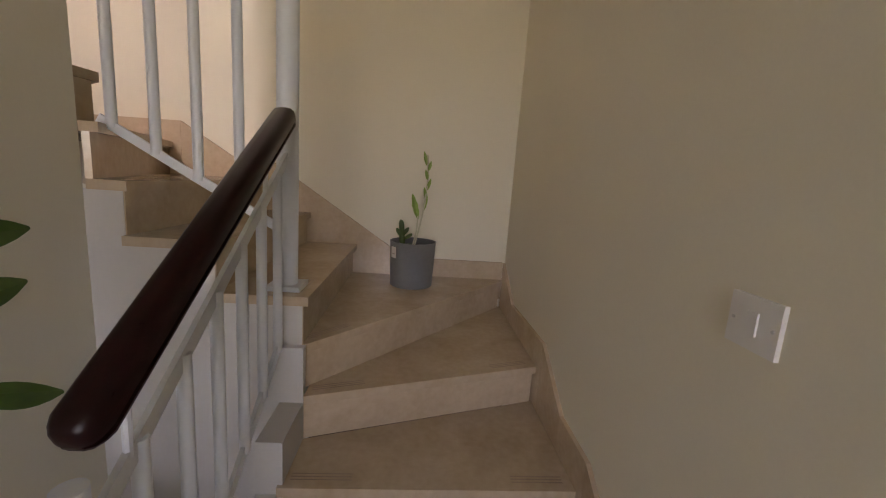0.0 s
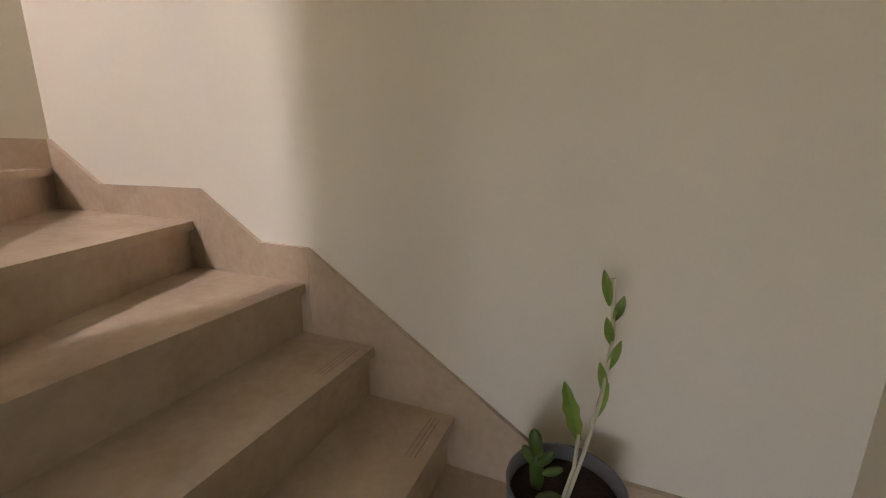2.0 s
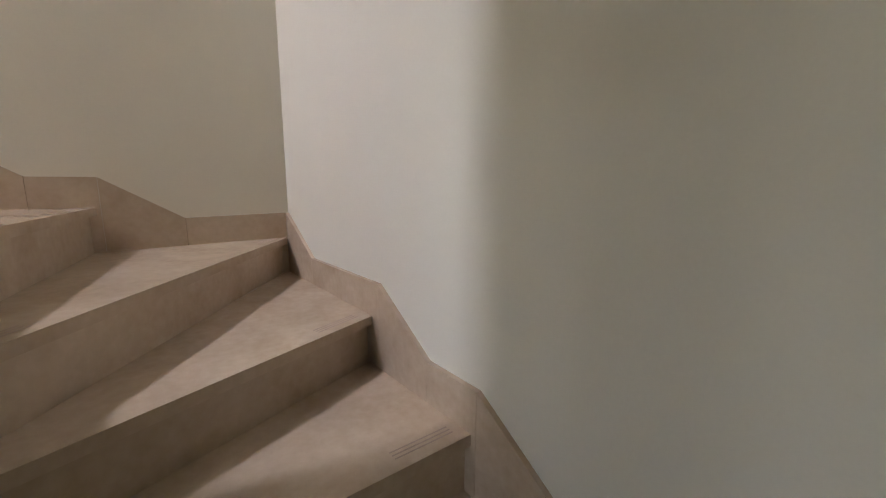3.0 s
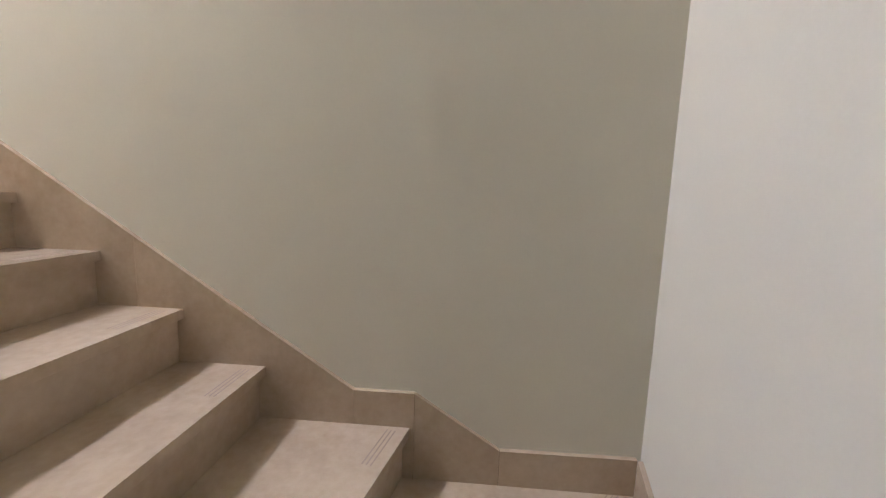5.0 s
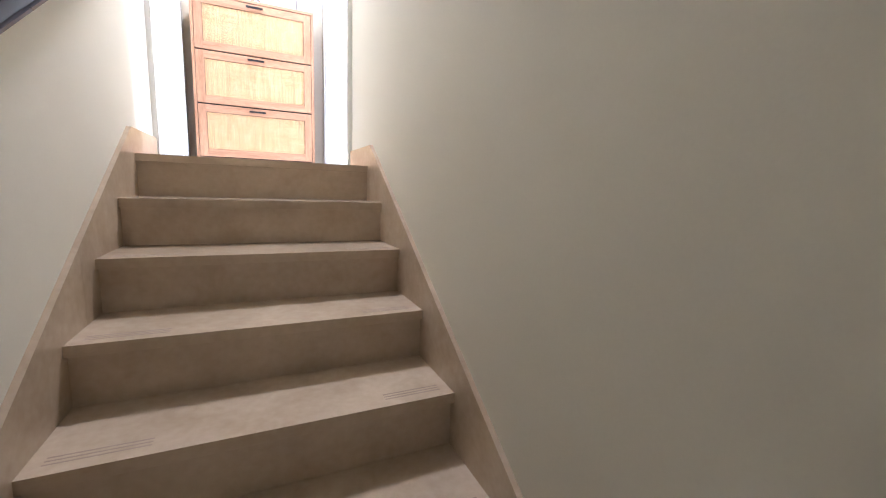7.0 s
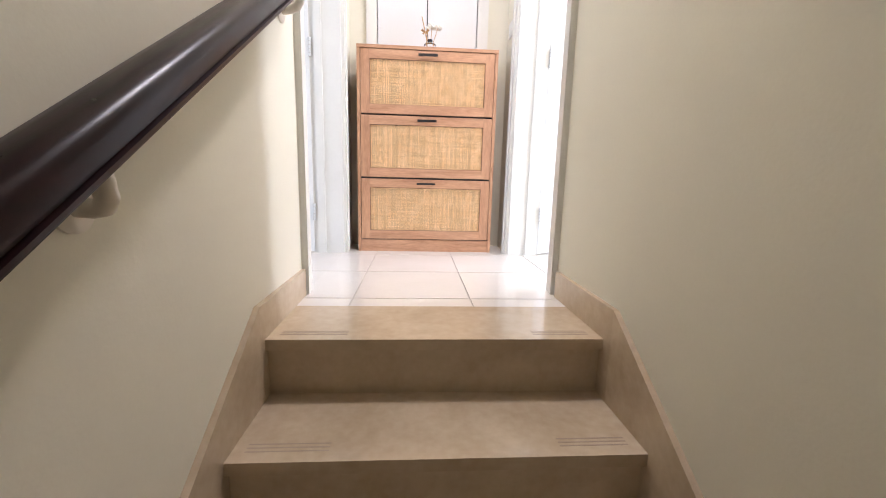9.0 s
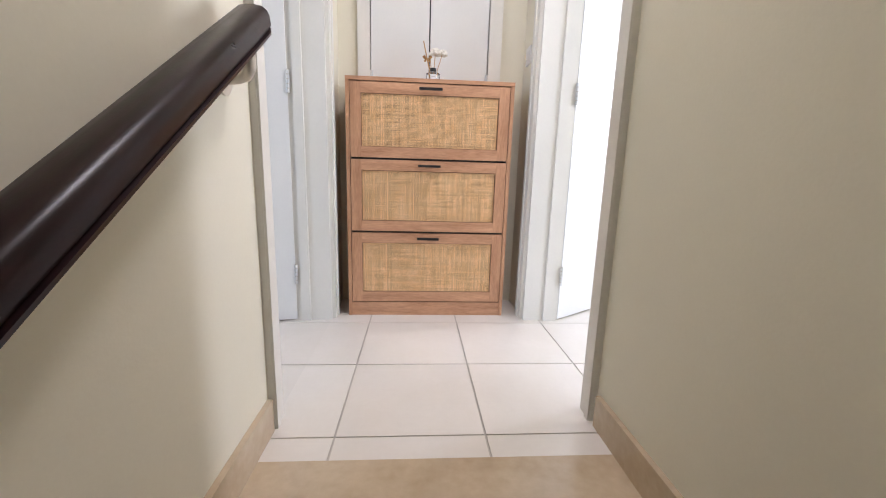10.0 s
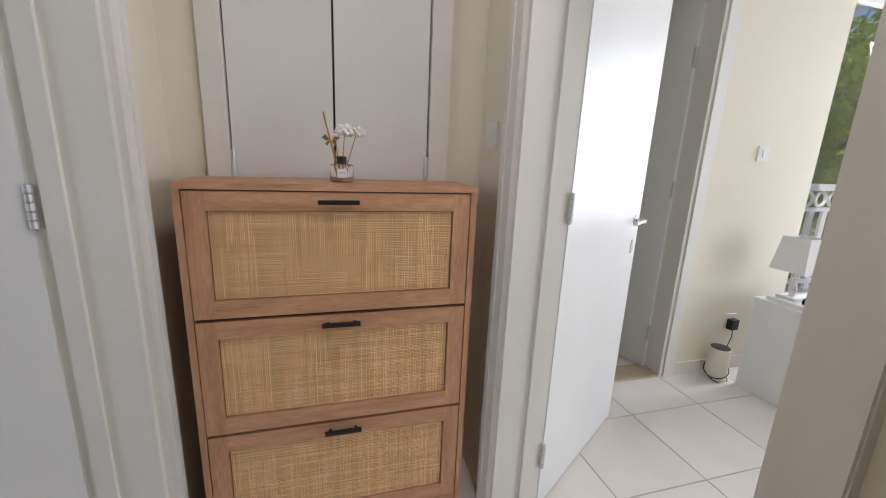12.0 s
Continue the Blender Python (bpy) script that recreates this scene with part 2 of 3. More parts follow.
structure("wall_hall_end", boxes((XW, -2.7, 6.05, 6.2, Z0, 2.35), (-1.3, XS, 6.05, 6.2, Z0, 2.35), (-2.7, -1.3, 6.05, 6.2, 2.0, 2.35), (-2.7, -1.3, 6.05, 6.2, Z0, 0.3)), M_WALL,
          "cream wall at the end of the lower hall with a window opening", "wall")
structure("wall_hall_side", box(XS, XI - WS, DY0, 6.2, Z0, 2.35), M_WALL, "cream wall along the lower hall", "wall")
structure("ceiling", box(XW - 0.15, 0.2, -0.15, 4.85, ZC, ZC + 0.15), M_CEIL, "plain white plaster ceiling over the stairs", "ceiling")
structure("ceiling_hall", box(XW - WS, XS, 2.45, 6.2, 2.35, 2.6), M_CEIL, "plain white ceiling of the lower hall", "ceiling")
floor_low = structure("floor_hall", box(XW, XS, 1.0, 6.2, Z0 - 0.1, Z0 - 0.004), M_TILE, "cream tiled floor of the lower hall", "floor")

# rooms beside the landing
BS = 0.40                                   # back wall of the bedroom
BX0, BX1 = 0.68, 1.445                       # bathroom doorway
WX0, WX1 = 2.34, 3.55                       # window
structure("wall_bedroom_north", boxes((0.2, BX0, 5.05, 5.2, ZL, ZC), (BX0, BX1, 5.05, 5.2, DZ + 0.2, ZC), (BX1, WX0, 5.05, 5.2, ZL, ZC),
          (WX0, WX1, 5.05, 5.2, ZL, ZL + 0.3), (WX0, WX1, 5.05, 5.2, ZL + 2.3, ZC), (WX1, 3.9, 5.05, 5.2, ZL, ZC)), M_WALL,
          "cream bedroom wall with a bathroom doorway and a tall window", "wall")
structure("wall_bedroom_east", boxes((3.9, 4.05, BS - 0.15, 0.9, ZL, ZC), (3.9, 4.05, 2.9, 5.2, ZL, ZC), (3.9, 4.05, 0.9, 2.9, ZL, ZL + 0.35), (3.9, 4.05, 0.9, 2.9, ZL + 2.4, ZC)), M_WALL, "cream bedroom wall with a wide window opening", "wall")
structure("wall_bedroom_south", box(0.2, 3.9, BS - 0.15, BS, ZL, ZC), M_WALL, "plain cream bedroom wall", "wall")
structure("ceiling_bedroom", box(0.2, 4.05, BS - 0.15, 6.6, ZC, ZC + 0.15), M_CEIL, "plain white bedroom ceiling", "ceiling")
structure("wall_bathroom", boxes((BX0 - 0.5, BX0 - 0.35, 5.2, 6.6, ZL, ZC), (1.95, 2.1, 5.2, 6.6, ZL, ZC), (BX0 - 0.35, 1.95, 6.45, 6.6, ZL, ZC)), M_WALL,
          "plain cream bathroom walls beyond the doorway", "wall")
structure("floor_bathroom", box(BX0 - 0.35, 1.95, 5.2, 6.45, ZL - 0.1, ZL - 0.002), M_TILE, "cream tiled bathroom floor", "floor")
structure("wall_left_room_north", box(-4.6, XS, 4.7, 4.85, ZL, ZC), M_WALL, "plain cream wall of the side room", "wall")
structure("wall_left_room_west", box(-4.75, -4.6, 2.6, 4.85, ZL, ZC), M_WALL, "plain cream wall of the side room", "wall")
structure("wall_left_room_south", boxes((-4.6, -4.4, 2.6, 2.75, ZL, ZC), (-3.1, XS, 2.603, 2.75, ZL, ZC), (-4.4, -3.1, 2.6, 2.75, ZL, ZL + 0.4), (-4.4, -3.1, 2.6, 2.75, ZL + 2.2, ZC)), M_WALL,
          "cream side-room wall with a window opening", "wall")
structure("ceiling_left_room", box(-4.75, XW - 0.15, 2.6, 4.85, ZC, ZC + 0.15), M_CEIL, "plain white side-room ceiling", "ceiling")

# tiled floor of the landing and the rooms
TX, TY, TP = 0.098, 4.320, 0.442


def tiled(name, x0, x1, y0, y1, label):
    base = structure(name, box(x0, x1, y0, y1, ZL - 0.14, ZL - 0.0035), M_GROUT, label, "floor")
    g = 0.0032
    i0, i1 = math.floor((x0 - TX) / TP), math.ceil((x1 - TX) / TP)
    j0, j1 = math.floor((y0 - TY) / TP), math.ceil((y1 - TY) / TP)
    for i in range(i0, i1):
        for j in range(j0, j1):
            a, b = max(x0, TX + i * TP + g), min(x1, TX + (i + 1) * TP - g)
            c, d = max(y0, TY + j * TP + g), min(y1, TY + (j + 1) * TP - g)
            if b - a > 0.015 and d - c > 0.015:
                part("tile", box(a, b, c, d, ZL - 0.012, ZL, 0.0015), M_TILE, base)
    return base


# ---- staircase ----
# nose lines, from the outer wall to the inner side
NOSE = {
    -2: [(XW, 1.60), (-1.87, 1.60)],
    -1: [(XW, 1.325), (-1.87, 1.328)],
    0: [(XW, 0.822), (-1.89, 1.113)],
    1: [(XW, 0.03), (-1.89, YP + 0.0)],
    2: [(-1.897, 0), (-1.897, YP + 0.02)],
    3: [(-1.621, 0), (-1.612, YP + 0.02)],
    4: [(-1.359, 0), (-1.335, YP + 0.02)],
    5: [(-0.855, 0), (-1.25, YP)],
    6: [(0, 0.0), (-1.14, 0.90), (-1.12, YP)],
    7: [(0, 0.707), (-1.08, 0.938), (-1.07, YP)],
    8: [(0, 1.175), (XI, 1.19)],
}
for k in range(9, 16):
    y = 3.042 - (15 - k) * 0.2667
    NOSE[k] = [(0, y), (XI, y)]
# the outline of each tread, between its own nose and the back
OUT = {
    -2: [(XW, 1.60), (-1.87, 1.60), (-1.87, 1.30), (XW, 1.30)],
    -1: [(XW, 1.325), (-1.87, 1.328), (-1.87, 1.10), (XW, 0.80)],
    0: [(XW, 0.822), (-1.89, 1.113), (-1.89, 1.01), (-2.74, 0.0), (XW, 0.0)],
    1: [(XW, 0.03), (XW, 0), (-1.87, 0), (-1.87, YP), (-1.89, YP)],
    2: [(-1.897, 0), (-1.897, YP + 0.02), (-1.59, YP + 0.02), (-1.59, 0)],
    3: [(-1.621, 0), (-1.612, YP + 0.02), (-1.31, YP + 0.02), (-1.335, 0)],
    4: [(-1.359, 0), (-1.335, YP + 0.02), (-1.215, YP + 0.02), (-0.83, 0)],
    5: [(-0.855, 0), (-1.25, YP), (-1.09, YP), (-1.09, 0.90), (0, 0.02), (0, 0)],
    6: [(0, 0), (-1.14, 0.90), (-1.12, YP), (-1.05, YP), (-1.04, 0.96), (0, 0.73)],
    7: [(0, 0.707), (-1.08, 0.938), (-1.07, YP), (XI, YP), (XI, 1.21), (0, 1.20)],
    8: [(0, 1.175), (XI, 1.19), (XI, 1.467), (0, 1.467)],
}
for k in range(9, 15):
    (xa, ya), (xb, yb) = NOSE[k]
    OUT[k] = [(xa, ya), (xb, yb), (xb, yb + 0.29), (xa, ya + 0.29)]
OUT[15] = [(0, 3.042), (XI, 3.042), (XI, 3.342), (0, 3.342)]

stairs = thing("staircase", "beige marble winder staircase turning twice between cream walls", "stairs", (XW, 0, Z0), "structure")
inv = Matrix.Translation((-XW, 0, -Z0))


def on_stairs(name, bm, m, label="", parent=stairs):
    bmesh.ops.transform(bm, matrix=inv, verts=bm.verts)
    return part(name, bm, m, parent, label)


TH = 0.032
for k in range(-2, 16):
    z = k * H
    tread = on_stairs("tread", prism([(x, y, z - TH) for x, y in OUT[k]], (0, 0, TH), 0.006), M_MARBLE)
    # riser slab under the nose, set back
    line = [Vector((x, min(y, YP - 0.002) if k in (2, 3, 4) else y, 0)) for x, y in NOSE[k]]
    d = (line[1] - line[0]).normalized()
    back = Vector((d.y, -d.x, 0))
    mid = sum((Vector((x, y, 0)) for x, y in OUT[k]), Vector()) / len(OUT[k])
    if back.dot(mid - line[0]) < 0:
        back = -back
    a = [p + back * 0.022 for p in line]
    b = [p + back * 0.042 for p in line]
    low = z - H - (0.1 if k == -2 else 0)
    on_stairs("riser", prism([(p.x, p.y, low) for p in a + b[::-1]], (0, 0, z - TH - low)), M_MARBLE)
    # worn anti-slip grooves near the nose, laid on as thin brown strips
    wide = (line[1] - line[0]).length
    for p0, p1, o in [(line[0] + d * a, line[0] + d * b, o) for a, b in ((0.03, 0.20), (wide - 0.22, wide - 0.03)) for o in (0.035, 0.048, 0.061)]:
        q = [p0 + back * o, p1 + back * o, p1 + back * (o + 0.004), p0 + back * (o + 0.004)]
        on_stairs("groove", prism([(p.x, p.y, z - 0.003) for p in q], (0, 0, 0.0034)), M_GROOVE)

# white rendered side of the middle flight, stepped under the tread ends
pts = [(-1.872, YP, Z0), (-1.872, YP, 2 * H - TH), (-1.586, YP, 2 * H - TH), (-1.586, YP, 3 * H - TH), (-1.309, YP, 3 * H - TH), (-1.309, YP, 4 * H - TH), (XS, YP, 4 * H - TH), (XS, YP, Z0)]
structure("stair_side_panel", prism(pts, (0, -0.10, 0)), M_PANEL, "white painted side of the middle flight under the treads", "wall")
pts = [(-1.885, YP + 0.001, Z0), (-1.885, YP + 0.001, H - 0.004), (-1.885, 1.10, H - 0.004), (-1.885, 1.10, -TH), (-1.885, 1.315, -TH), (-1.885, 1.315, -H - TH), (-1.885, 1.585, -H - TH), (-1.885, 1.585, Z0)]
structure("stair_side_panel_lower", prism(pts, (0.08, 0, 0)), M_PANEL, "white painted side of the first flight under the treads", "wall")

# marble skirting, stepped round the winders and raked along the flights
TK = -WS - 0.003


def skirt(top, low, at, thick):
    """Skirting stones between the corners of the upper edge, long runs cut again, with hairline joints."""
    lo = sorted(low)
    cuts = []
    for (a0, z0), (a1, z1) in zip(top, top[1:]):
        n = max(1, round(abs(a1 - a0) / 0.72))
        cuts += [(a0 + (a1 - a0) * i / n, a0 + (a1 - a0) * (i + 1) / n) for i in range(n)]
    ta, tz = [p[0] for p in top], [p[1] for p in top]
    for a0, a1 in cuts:
        b0, b1 = a0 + 0.0006, a1 - 0.0006
        q = [(b0, np.interp(b0, ta, tz)), (b1, np.interp(b1, ta, tz))]
        q += [(b, np.interp(b, [p[0] for p in lo], [p[1] for p in lo])) for b in (b1, b0)]
        if b1 - b0 > 0.01:
            on_stairs("skirting", prism([at(a, float(z)) for a, z in q], thick, 0.0012), M_MARBLE)


SK_S = [(XW, 0.284), (-2.19, 0.284), (-1.376, 0.822), (-1.169, 0.824), (-0.897, 0.995), (-0.317, 0.991), (0, 1.172)]
low_s = [(0, 0.70), (-1.36, 0.35), (-1.9, 0.05), (XW, 0.05)]
skirt(SK_S, low_s, lambda a, z: (a, 0, z), (0, TK, 0))
SK_E = [(0, 1.172), (0.421, 1.168), (0.694, 1.34), (0.89, 1.34), (3.0, 2.727), (3.472, 2.727)]
low_e = [(3.472, ZL - 0.1), (3.0, 2.3), (0.89, 0.9), (0, 0.8)]
skirt(SK_E, low_e, lambda a, z: (0, a, z), (-TK, 0, 0))
SK_W = [(0, 0.284), (0.30, 0.11), (0.87, 0.125), (1.13, -0.04), (1.36, -0.045), (1.60, -0.20), (1.72, -0.30)]
low_w = [(1.72, Z0), (1.3, -0.48), (0.8, -0.33), (0, -0.1)]
skirt(SK_W, low_w, lambda a, z: (XW, a, z), (TK, 0, 0))
SK_I = [(YP + 0.004, 1.46), (1.17, 1.525), (3.02, 2.727), (3.472, 2.727)]
low_i = [(3.472, ZL - 0.1), (3.03, 2.35), (YP + 0.004, 1.1)]
skirt(SK_I, low_i, lambda a, z: (XI, a, z), (TK, 0, 0))


# ---- doorways ----
def casing(name, x, sx, y0, y1, label):
    """Painted frame round a doorway in a wall of constant x; sx points to the corridor."""
    fr = thing(name, label, "door frame", (x, (y0 + y1) / 2, ZL), "structure")
    w, t, deep = 0.072, 0.018, -sx * 0.184
    m = Matrix.Translation((-x, -(y0 + y1) / 2, -ZL))

    def put(nm, bm, mt=M_TRIM):
        bmesh.ops.transform(bm, matrix=m, verts=bm.verts)
        return part(nm, bm, mt, fr)

    def b(xa, xb, *r, bevel=0.003):
        return box(min(xa, xb), max(xa, xb), *r, bevel)
    a0, a1 = x, x + sx * t
    put("architrave", b(a0, a1, y0 - w, y0, ZL, DZ + w))
    put("architrave", b(a0, a1, y1, y1 + w, ZL, DZ + w))
    put("architrave", b(a0, a1, y0, y1, DZ, DZ + w))
    put("architrave_bead", b(a1, a1 + sx * 0.006, y1 + w * 0.62, y1 + w - 0.002, ZL, DZ + w))
    put("architrave_bead", b(a1, a1 + sx * 0.006, y0 - w + 0.002, y0 - w * 0.62, ZL, DZ + w))
    put("jamb", b(x + sx * 0.002, x + deep * 0.98, y1 - 0.02, y1, ZL, DZ))
    put("jamb", b(x + sx * 0.002, x + deep * 0.98, y0, y0 + 0.02, ZL, DZ))
    put("head", b(x + sx * 0.002, x + deep * 0.98, y0 + 0.02, y1 - 0.02, DZ - 0.02, DZ))
    put("stop", b(x + deep * 0.55, x + deep * 0.78, y1 - 0.032, y1 - 0.02, ZL, DZ - 0.02))
    put("stop", b(x + deep * 0.55, x + deep * 0.78, y0 + 0.02, y0 + 0.032, ZL, DZ - 0.02))
    return fr


casing("door_frame_right", WS, -1, DYR, DY1, "white painted timber door frame beside the landing")
casing("door_frame_left", XI - WS, 1, DY0, DY1, "white painted timber door frame beside the landing")


def door(name, hinge, angle, width, material, label, flip=1, handle=True, hinges=(0.235, 1.135, 1.85), height=2.015):
    """A flush door whose leaf runs along its own +x from the hinge."""
    d = thing(name, label, "door", (hinge[0], hinge[1], ZL + 0.008), "structure")
    d.rotation_euler = (0, 0, radians(angle))
    leaf = part("leaf", box(0.004, width, -0.02, 0.02, 0, height, 0.003), material, d)
    for z in hinges:
        hg = part("hinge", tube([(0, flip * 0.024, z - 0.049), (0, flip * 0.024, z + 0.049)], 0.006, 10), M_GROUT, d, "steel butt hinge")
        for q in (-0.04, -0.02, 0.0, 0.02, 0.04):
            part("knuckle", tube([(0, flip * 0.024, z + q - 0.008), (0, flip * 0.024, z + q + 0.008)], 0.0085, 10), M_HINGE, hg)
        part("hinge_leaf", box(0.001, 0.0045, -0.018, 0.018, z - 0.05, z + 0.05), M_HINGE, hg)
    if handle:
        for s in (-1, 1):
            h = part("handle_rose", lathe([(0, 0.0), (0.024, 0.0), (0.024, 0.006), (0.012, 0.009), (0.011, 0.045), (0, 0.045)], 20), M_STEEL, d, "chrome lever handle")
            h.rotation_euler = (radians(-90 * s), 0, 0)
            h.location = (width - 0.06, s * 0.02, 1.03)
            lv = part("lever", tube([(width - 0.06, s * 0.058, 1.03), (width - 0.12, s * 0.06, 1.032), (width - 0.165, s * 0.055, 1.028)], 0.008, 10), M_STEEL, d)
            part("keyhole_cover", box(width - 0.075, width - 0.045, s * 0.021 - 0.003, s * 0.021 + 0.003, 0.88, 0.94, 0.003), M_STEEL, d)
    return d


door("door_right", (0.185, 4.372), 33.0, 0.78, M_WHITE, "white flush door standing wide open into the bedroom", flip=-1)
door("door_left", (XI - 0.185, 4.372), 191.0, 0.78, M_WHITE, "white flush door standing open into the side room", flip=1)


# ---- built-in closet behind the cabinet ----
CY = 4.70
closet = thing("closet", "white built-in closet with two tall flush doors behind the shoe cabinet", "closet", (-0.485, CY, ZL), "structure")


def under(parent, name, bm, m, label="", smooth=False):
    bmesh.ops.transform(bm, matrix=Matrix.Translation(-parent.location), verts=bm.verts)
    return part(name, bm, m, parent, label, smooth)


under(closet, "frame_post", box(-0.878, -0.814, CY - 0.03, CY + 0.06, ZL, ZL + 2.2, 0.004), M_TRIM)
under(closet, "frame_post", box(-0.183, -0.116, CY - 0.03, CY + 0.06, ZL, ZL + 2.2, 0.004), M_TRIM)
under(closet, "frame_head", box(-0.814, -0.183, CY - 0.03, CY + 0.06, ZL + 2.1, ZL + 2.2, 0.004), M_TRIM)
structure("wall_closet_fill", boxes((XI - WS, -0.878, CY - 0.012, 4.78, ZL, ZC), (-0.116, WS, CY - 0.012, 4.78, ZL, ZC), (-0.878, -0.116, CY - 0.012, 4.78, ZL + 2.2, ZC)), M_WALL,
          "cream plaster around the closet frame", "wall")
for x0, x1, hx in ((-0.809, -0.5035, -0.808), (-0.4965, -0.188, -0.189)):
    dr = under(closet, "closet_door", box(x0, x1, CY - 0.012, CY + 0.012, ZL + 0.01, ZL + 2.095, 0.002), M_WHITE)
    for z in (ZL + 0.25, ZL + 1.235, ZL + 1.9):
        hg = part("hinge", tube([(hx + 0.485, -0.02, z - ZL - 0.045), (hx + 0.485, -0.02, z - ZL + 0.045)], 0.0085, 10), M_HINGE, dr, "steel butt hinge")
# the gap's shade put in as a thin black strip
under(closet, "gap_shade_strip", box(-0.5035, -0.4965, CY + 0.002, CY + 0.010, ZL + 0.01, ZL + 2.095), M_BLACK, "black strip painting the shade in the gap between the doors")

# ---- shoe cabinet ----
CX0, CX1, CF, CD, CT = -0.906, -0.086, 4.43, 0.235, 1.197
cab = thing("shoe_cabinet", "oak veneer shoe cabinet with three woven cane drawer fronts", "cabinet", ((CX0 + CX1) / 2, CF, ZL))
under(cab, "side_panel", box(CX0, CX0 + 0.018, CF, CF + CD, ZL, ZL + CT - 0.018, 0.0015), M_OAKV)
under(cab, "side_panel", box(CX1 - 0.018, CX1, CF, CF + CD, ZL, ZL + CT - 0.018, 0.0015), M_OAKV)
under(cab, "top_panel", box(CX0, CX1, CF - 0.004, CF + CD, ZL + CT - 0.018, ZL + CT, 0.0015), M_OAK)
under(cab, "back_panel", box(CX0 + 0.018, CX1 - 0.018, CF + CD - 0.01, CF + CD - 0.002, ZL + 0.01, ZL + CT - 0.02), M_OAKV)
under(cab, "plinth", box(CX0 + 0.018, CX1 - 0.018, CF + 0.004, CF + 0.02, ZL, ZL + 0.072, 0.001), M_OAK)
# added board, its black stands for the shade inside the drawer gaps
under(cab, "inner_shadow_board", box(CX0 + 0.018, CX1 - 0.018, CF + 0.026, CF + 0.034, ZL + 0.072, ZL + CT - 0.02), M_BLACK, "added black board painting the shade in the drawer gaps")
rnd = random.Random(5)
for z0, z1 in ((2.703, 3.0695), (3.0795, 3.4365), (3.4465, 3.800)):
    x0, x1, w = CX0 + 0.021, CX1 - 0.021, 0.052
    dr = under(cab, "drawer_front", box(x0 + w, x1 - w, CF + 0.012, CF + 0.017, z0 + w, z1 - w), M_CANEB)
    off = cab.location
    def sub(name, bm, m, label=""):
        bmesh.ops.transform(bm, matrix=Matrix.Translation(-off), verts=bm.verts)
        return part(name, bm, m, dr, label)
    sub("frame_rail", box(x0 + w, x1 - w, CF + 0.0005, CF + 0.018, z0, z0 + w, 0.001), M_OAK)
    sub("frame_rail", box(x0 + w, x1 - w, CF + 0.0005, CF + 0.018, z1 - w, z1, 0.001), M_OAK)
    sub("frame_stile", box(x0, x0 + w, CF, CF + 0.018, z0, z1, 0.001), M_OAKV)
    sub("frame_stile", box(x1 - w, x1, CF, CF + 0.018, z0, z1, 0.001), M_OAKV)
    bm = bmesh.new()
    a, b, c, d = x0 + w + 0.003, x1 - w - 0.003, z0 + w + 0.003, z1 - w - 0.003
    # upright and level strands, each cut into runs that pass over or under
    for lo, hi, s0, s1, upright in ((a, b, c, d, True), (c, d, a, b, False)):
        p = lo
        while p < hi:
            t = rnd.uniform(0.0023, 0.0029)
            q = s0
            while q < s1:
                e = min(s1, q + rnd.uniform(0.05, 0.35))
                y = CF + rnd.choice((0.0076, 0.0088))
                if upright:
                    add_box(bm, p, min(hi, p + t), y, y + 0.0016, q, e)
                else:
                    add_box(bm, q, e, y + 0.0003, y + 0.0019, p, min(hi, p + t))
                q = e
            p += t + rnd.choice((0.0022, 0.0024, 0.0024, 0.0026, 0.0036))
    weave = sub("cane_weave", bm, M_CANE, "woven natural cane panel")
    tagged(weave, kind="stuff")
    hz = z1 - 0.026
    hd = sub("handle", box(-0.553, -0.441, CF - 0.022, CF - 0.012, hz - 0.006, hz + 0.006, 0.0015), M_BLACK, "slim black bar handle")
    for hx in (-0.540, -0.462):
        bm = box(hx, hx + 0.008, CF - 0.012, CF + 0.001, hz - 0.004, hz + 0.004)
        sub("handle_post", bm, M_BLACK)

# ---- reed diffuser on the cabinet ----
dif = thing("reed_diffuser", "small clear glass reed diffuser with dried white flowers on the cabinet", "diffuser", (-0.484, 4.545, ZL + CT))
part("bottle", lathe([(0, 0), (0.033, 0), (0.035, 0.003), (0.035, 0.048), (0.031, 0.053), (0.013, 0.055), (0.012, 0.060)], 28), M_GLASS, dif, "clear glass bottle", True)
part("oil", lathe([(0, 0.003), (0.0315, 0.003), (0.0315, 0.016), (0, 0.016)], 24), M_OIL, dif, "pale pink scented oil")
part("collar", lathe([(0.012, 0.054), (0.0145, 0.054), (0.0145, 0.075), (0.006, 0.076), (0.006, 0.062)], 24), M_BLACK, dif, "black screw collar")
lab = part("label", box(-0.014, 0.014, -0.0372, -0.0360, 0.014, 0.040), M_PAPER, dif, "small white paper label")
part("print_bar", box(-0.009, 0.009, -0.0377, -0.0372, 0.027, 0.030), M_GROUT, lab)
REEDS = [(-0.050, 0.0, 0.200), (-0.018, -0.01, 0.135), (0.010, 0.0, 0.148), (0.046, 0.008, 0.146), (-0.030, 0.012, 0.120)]
for i, (dx, dy, hz) in enumerate(REEDS):
    part("reed", tube([(0.003 * (i - 2), 0, 0.01), (dx, dy, hz)], 0.0016 if i else 0.0026, 6), M_REED, dif)
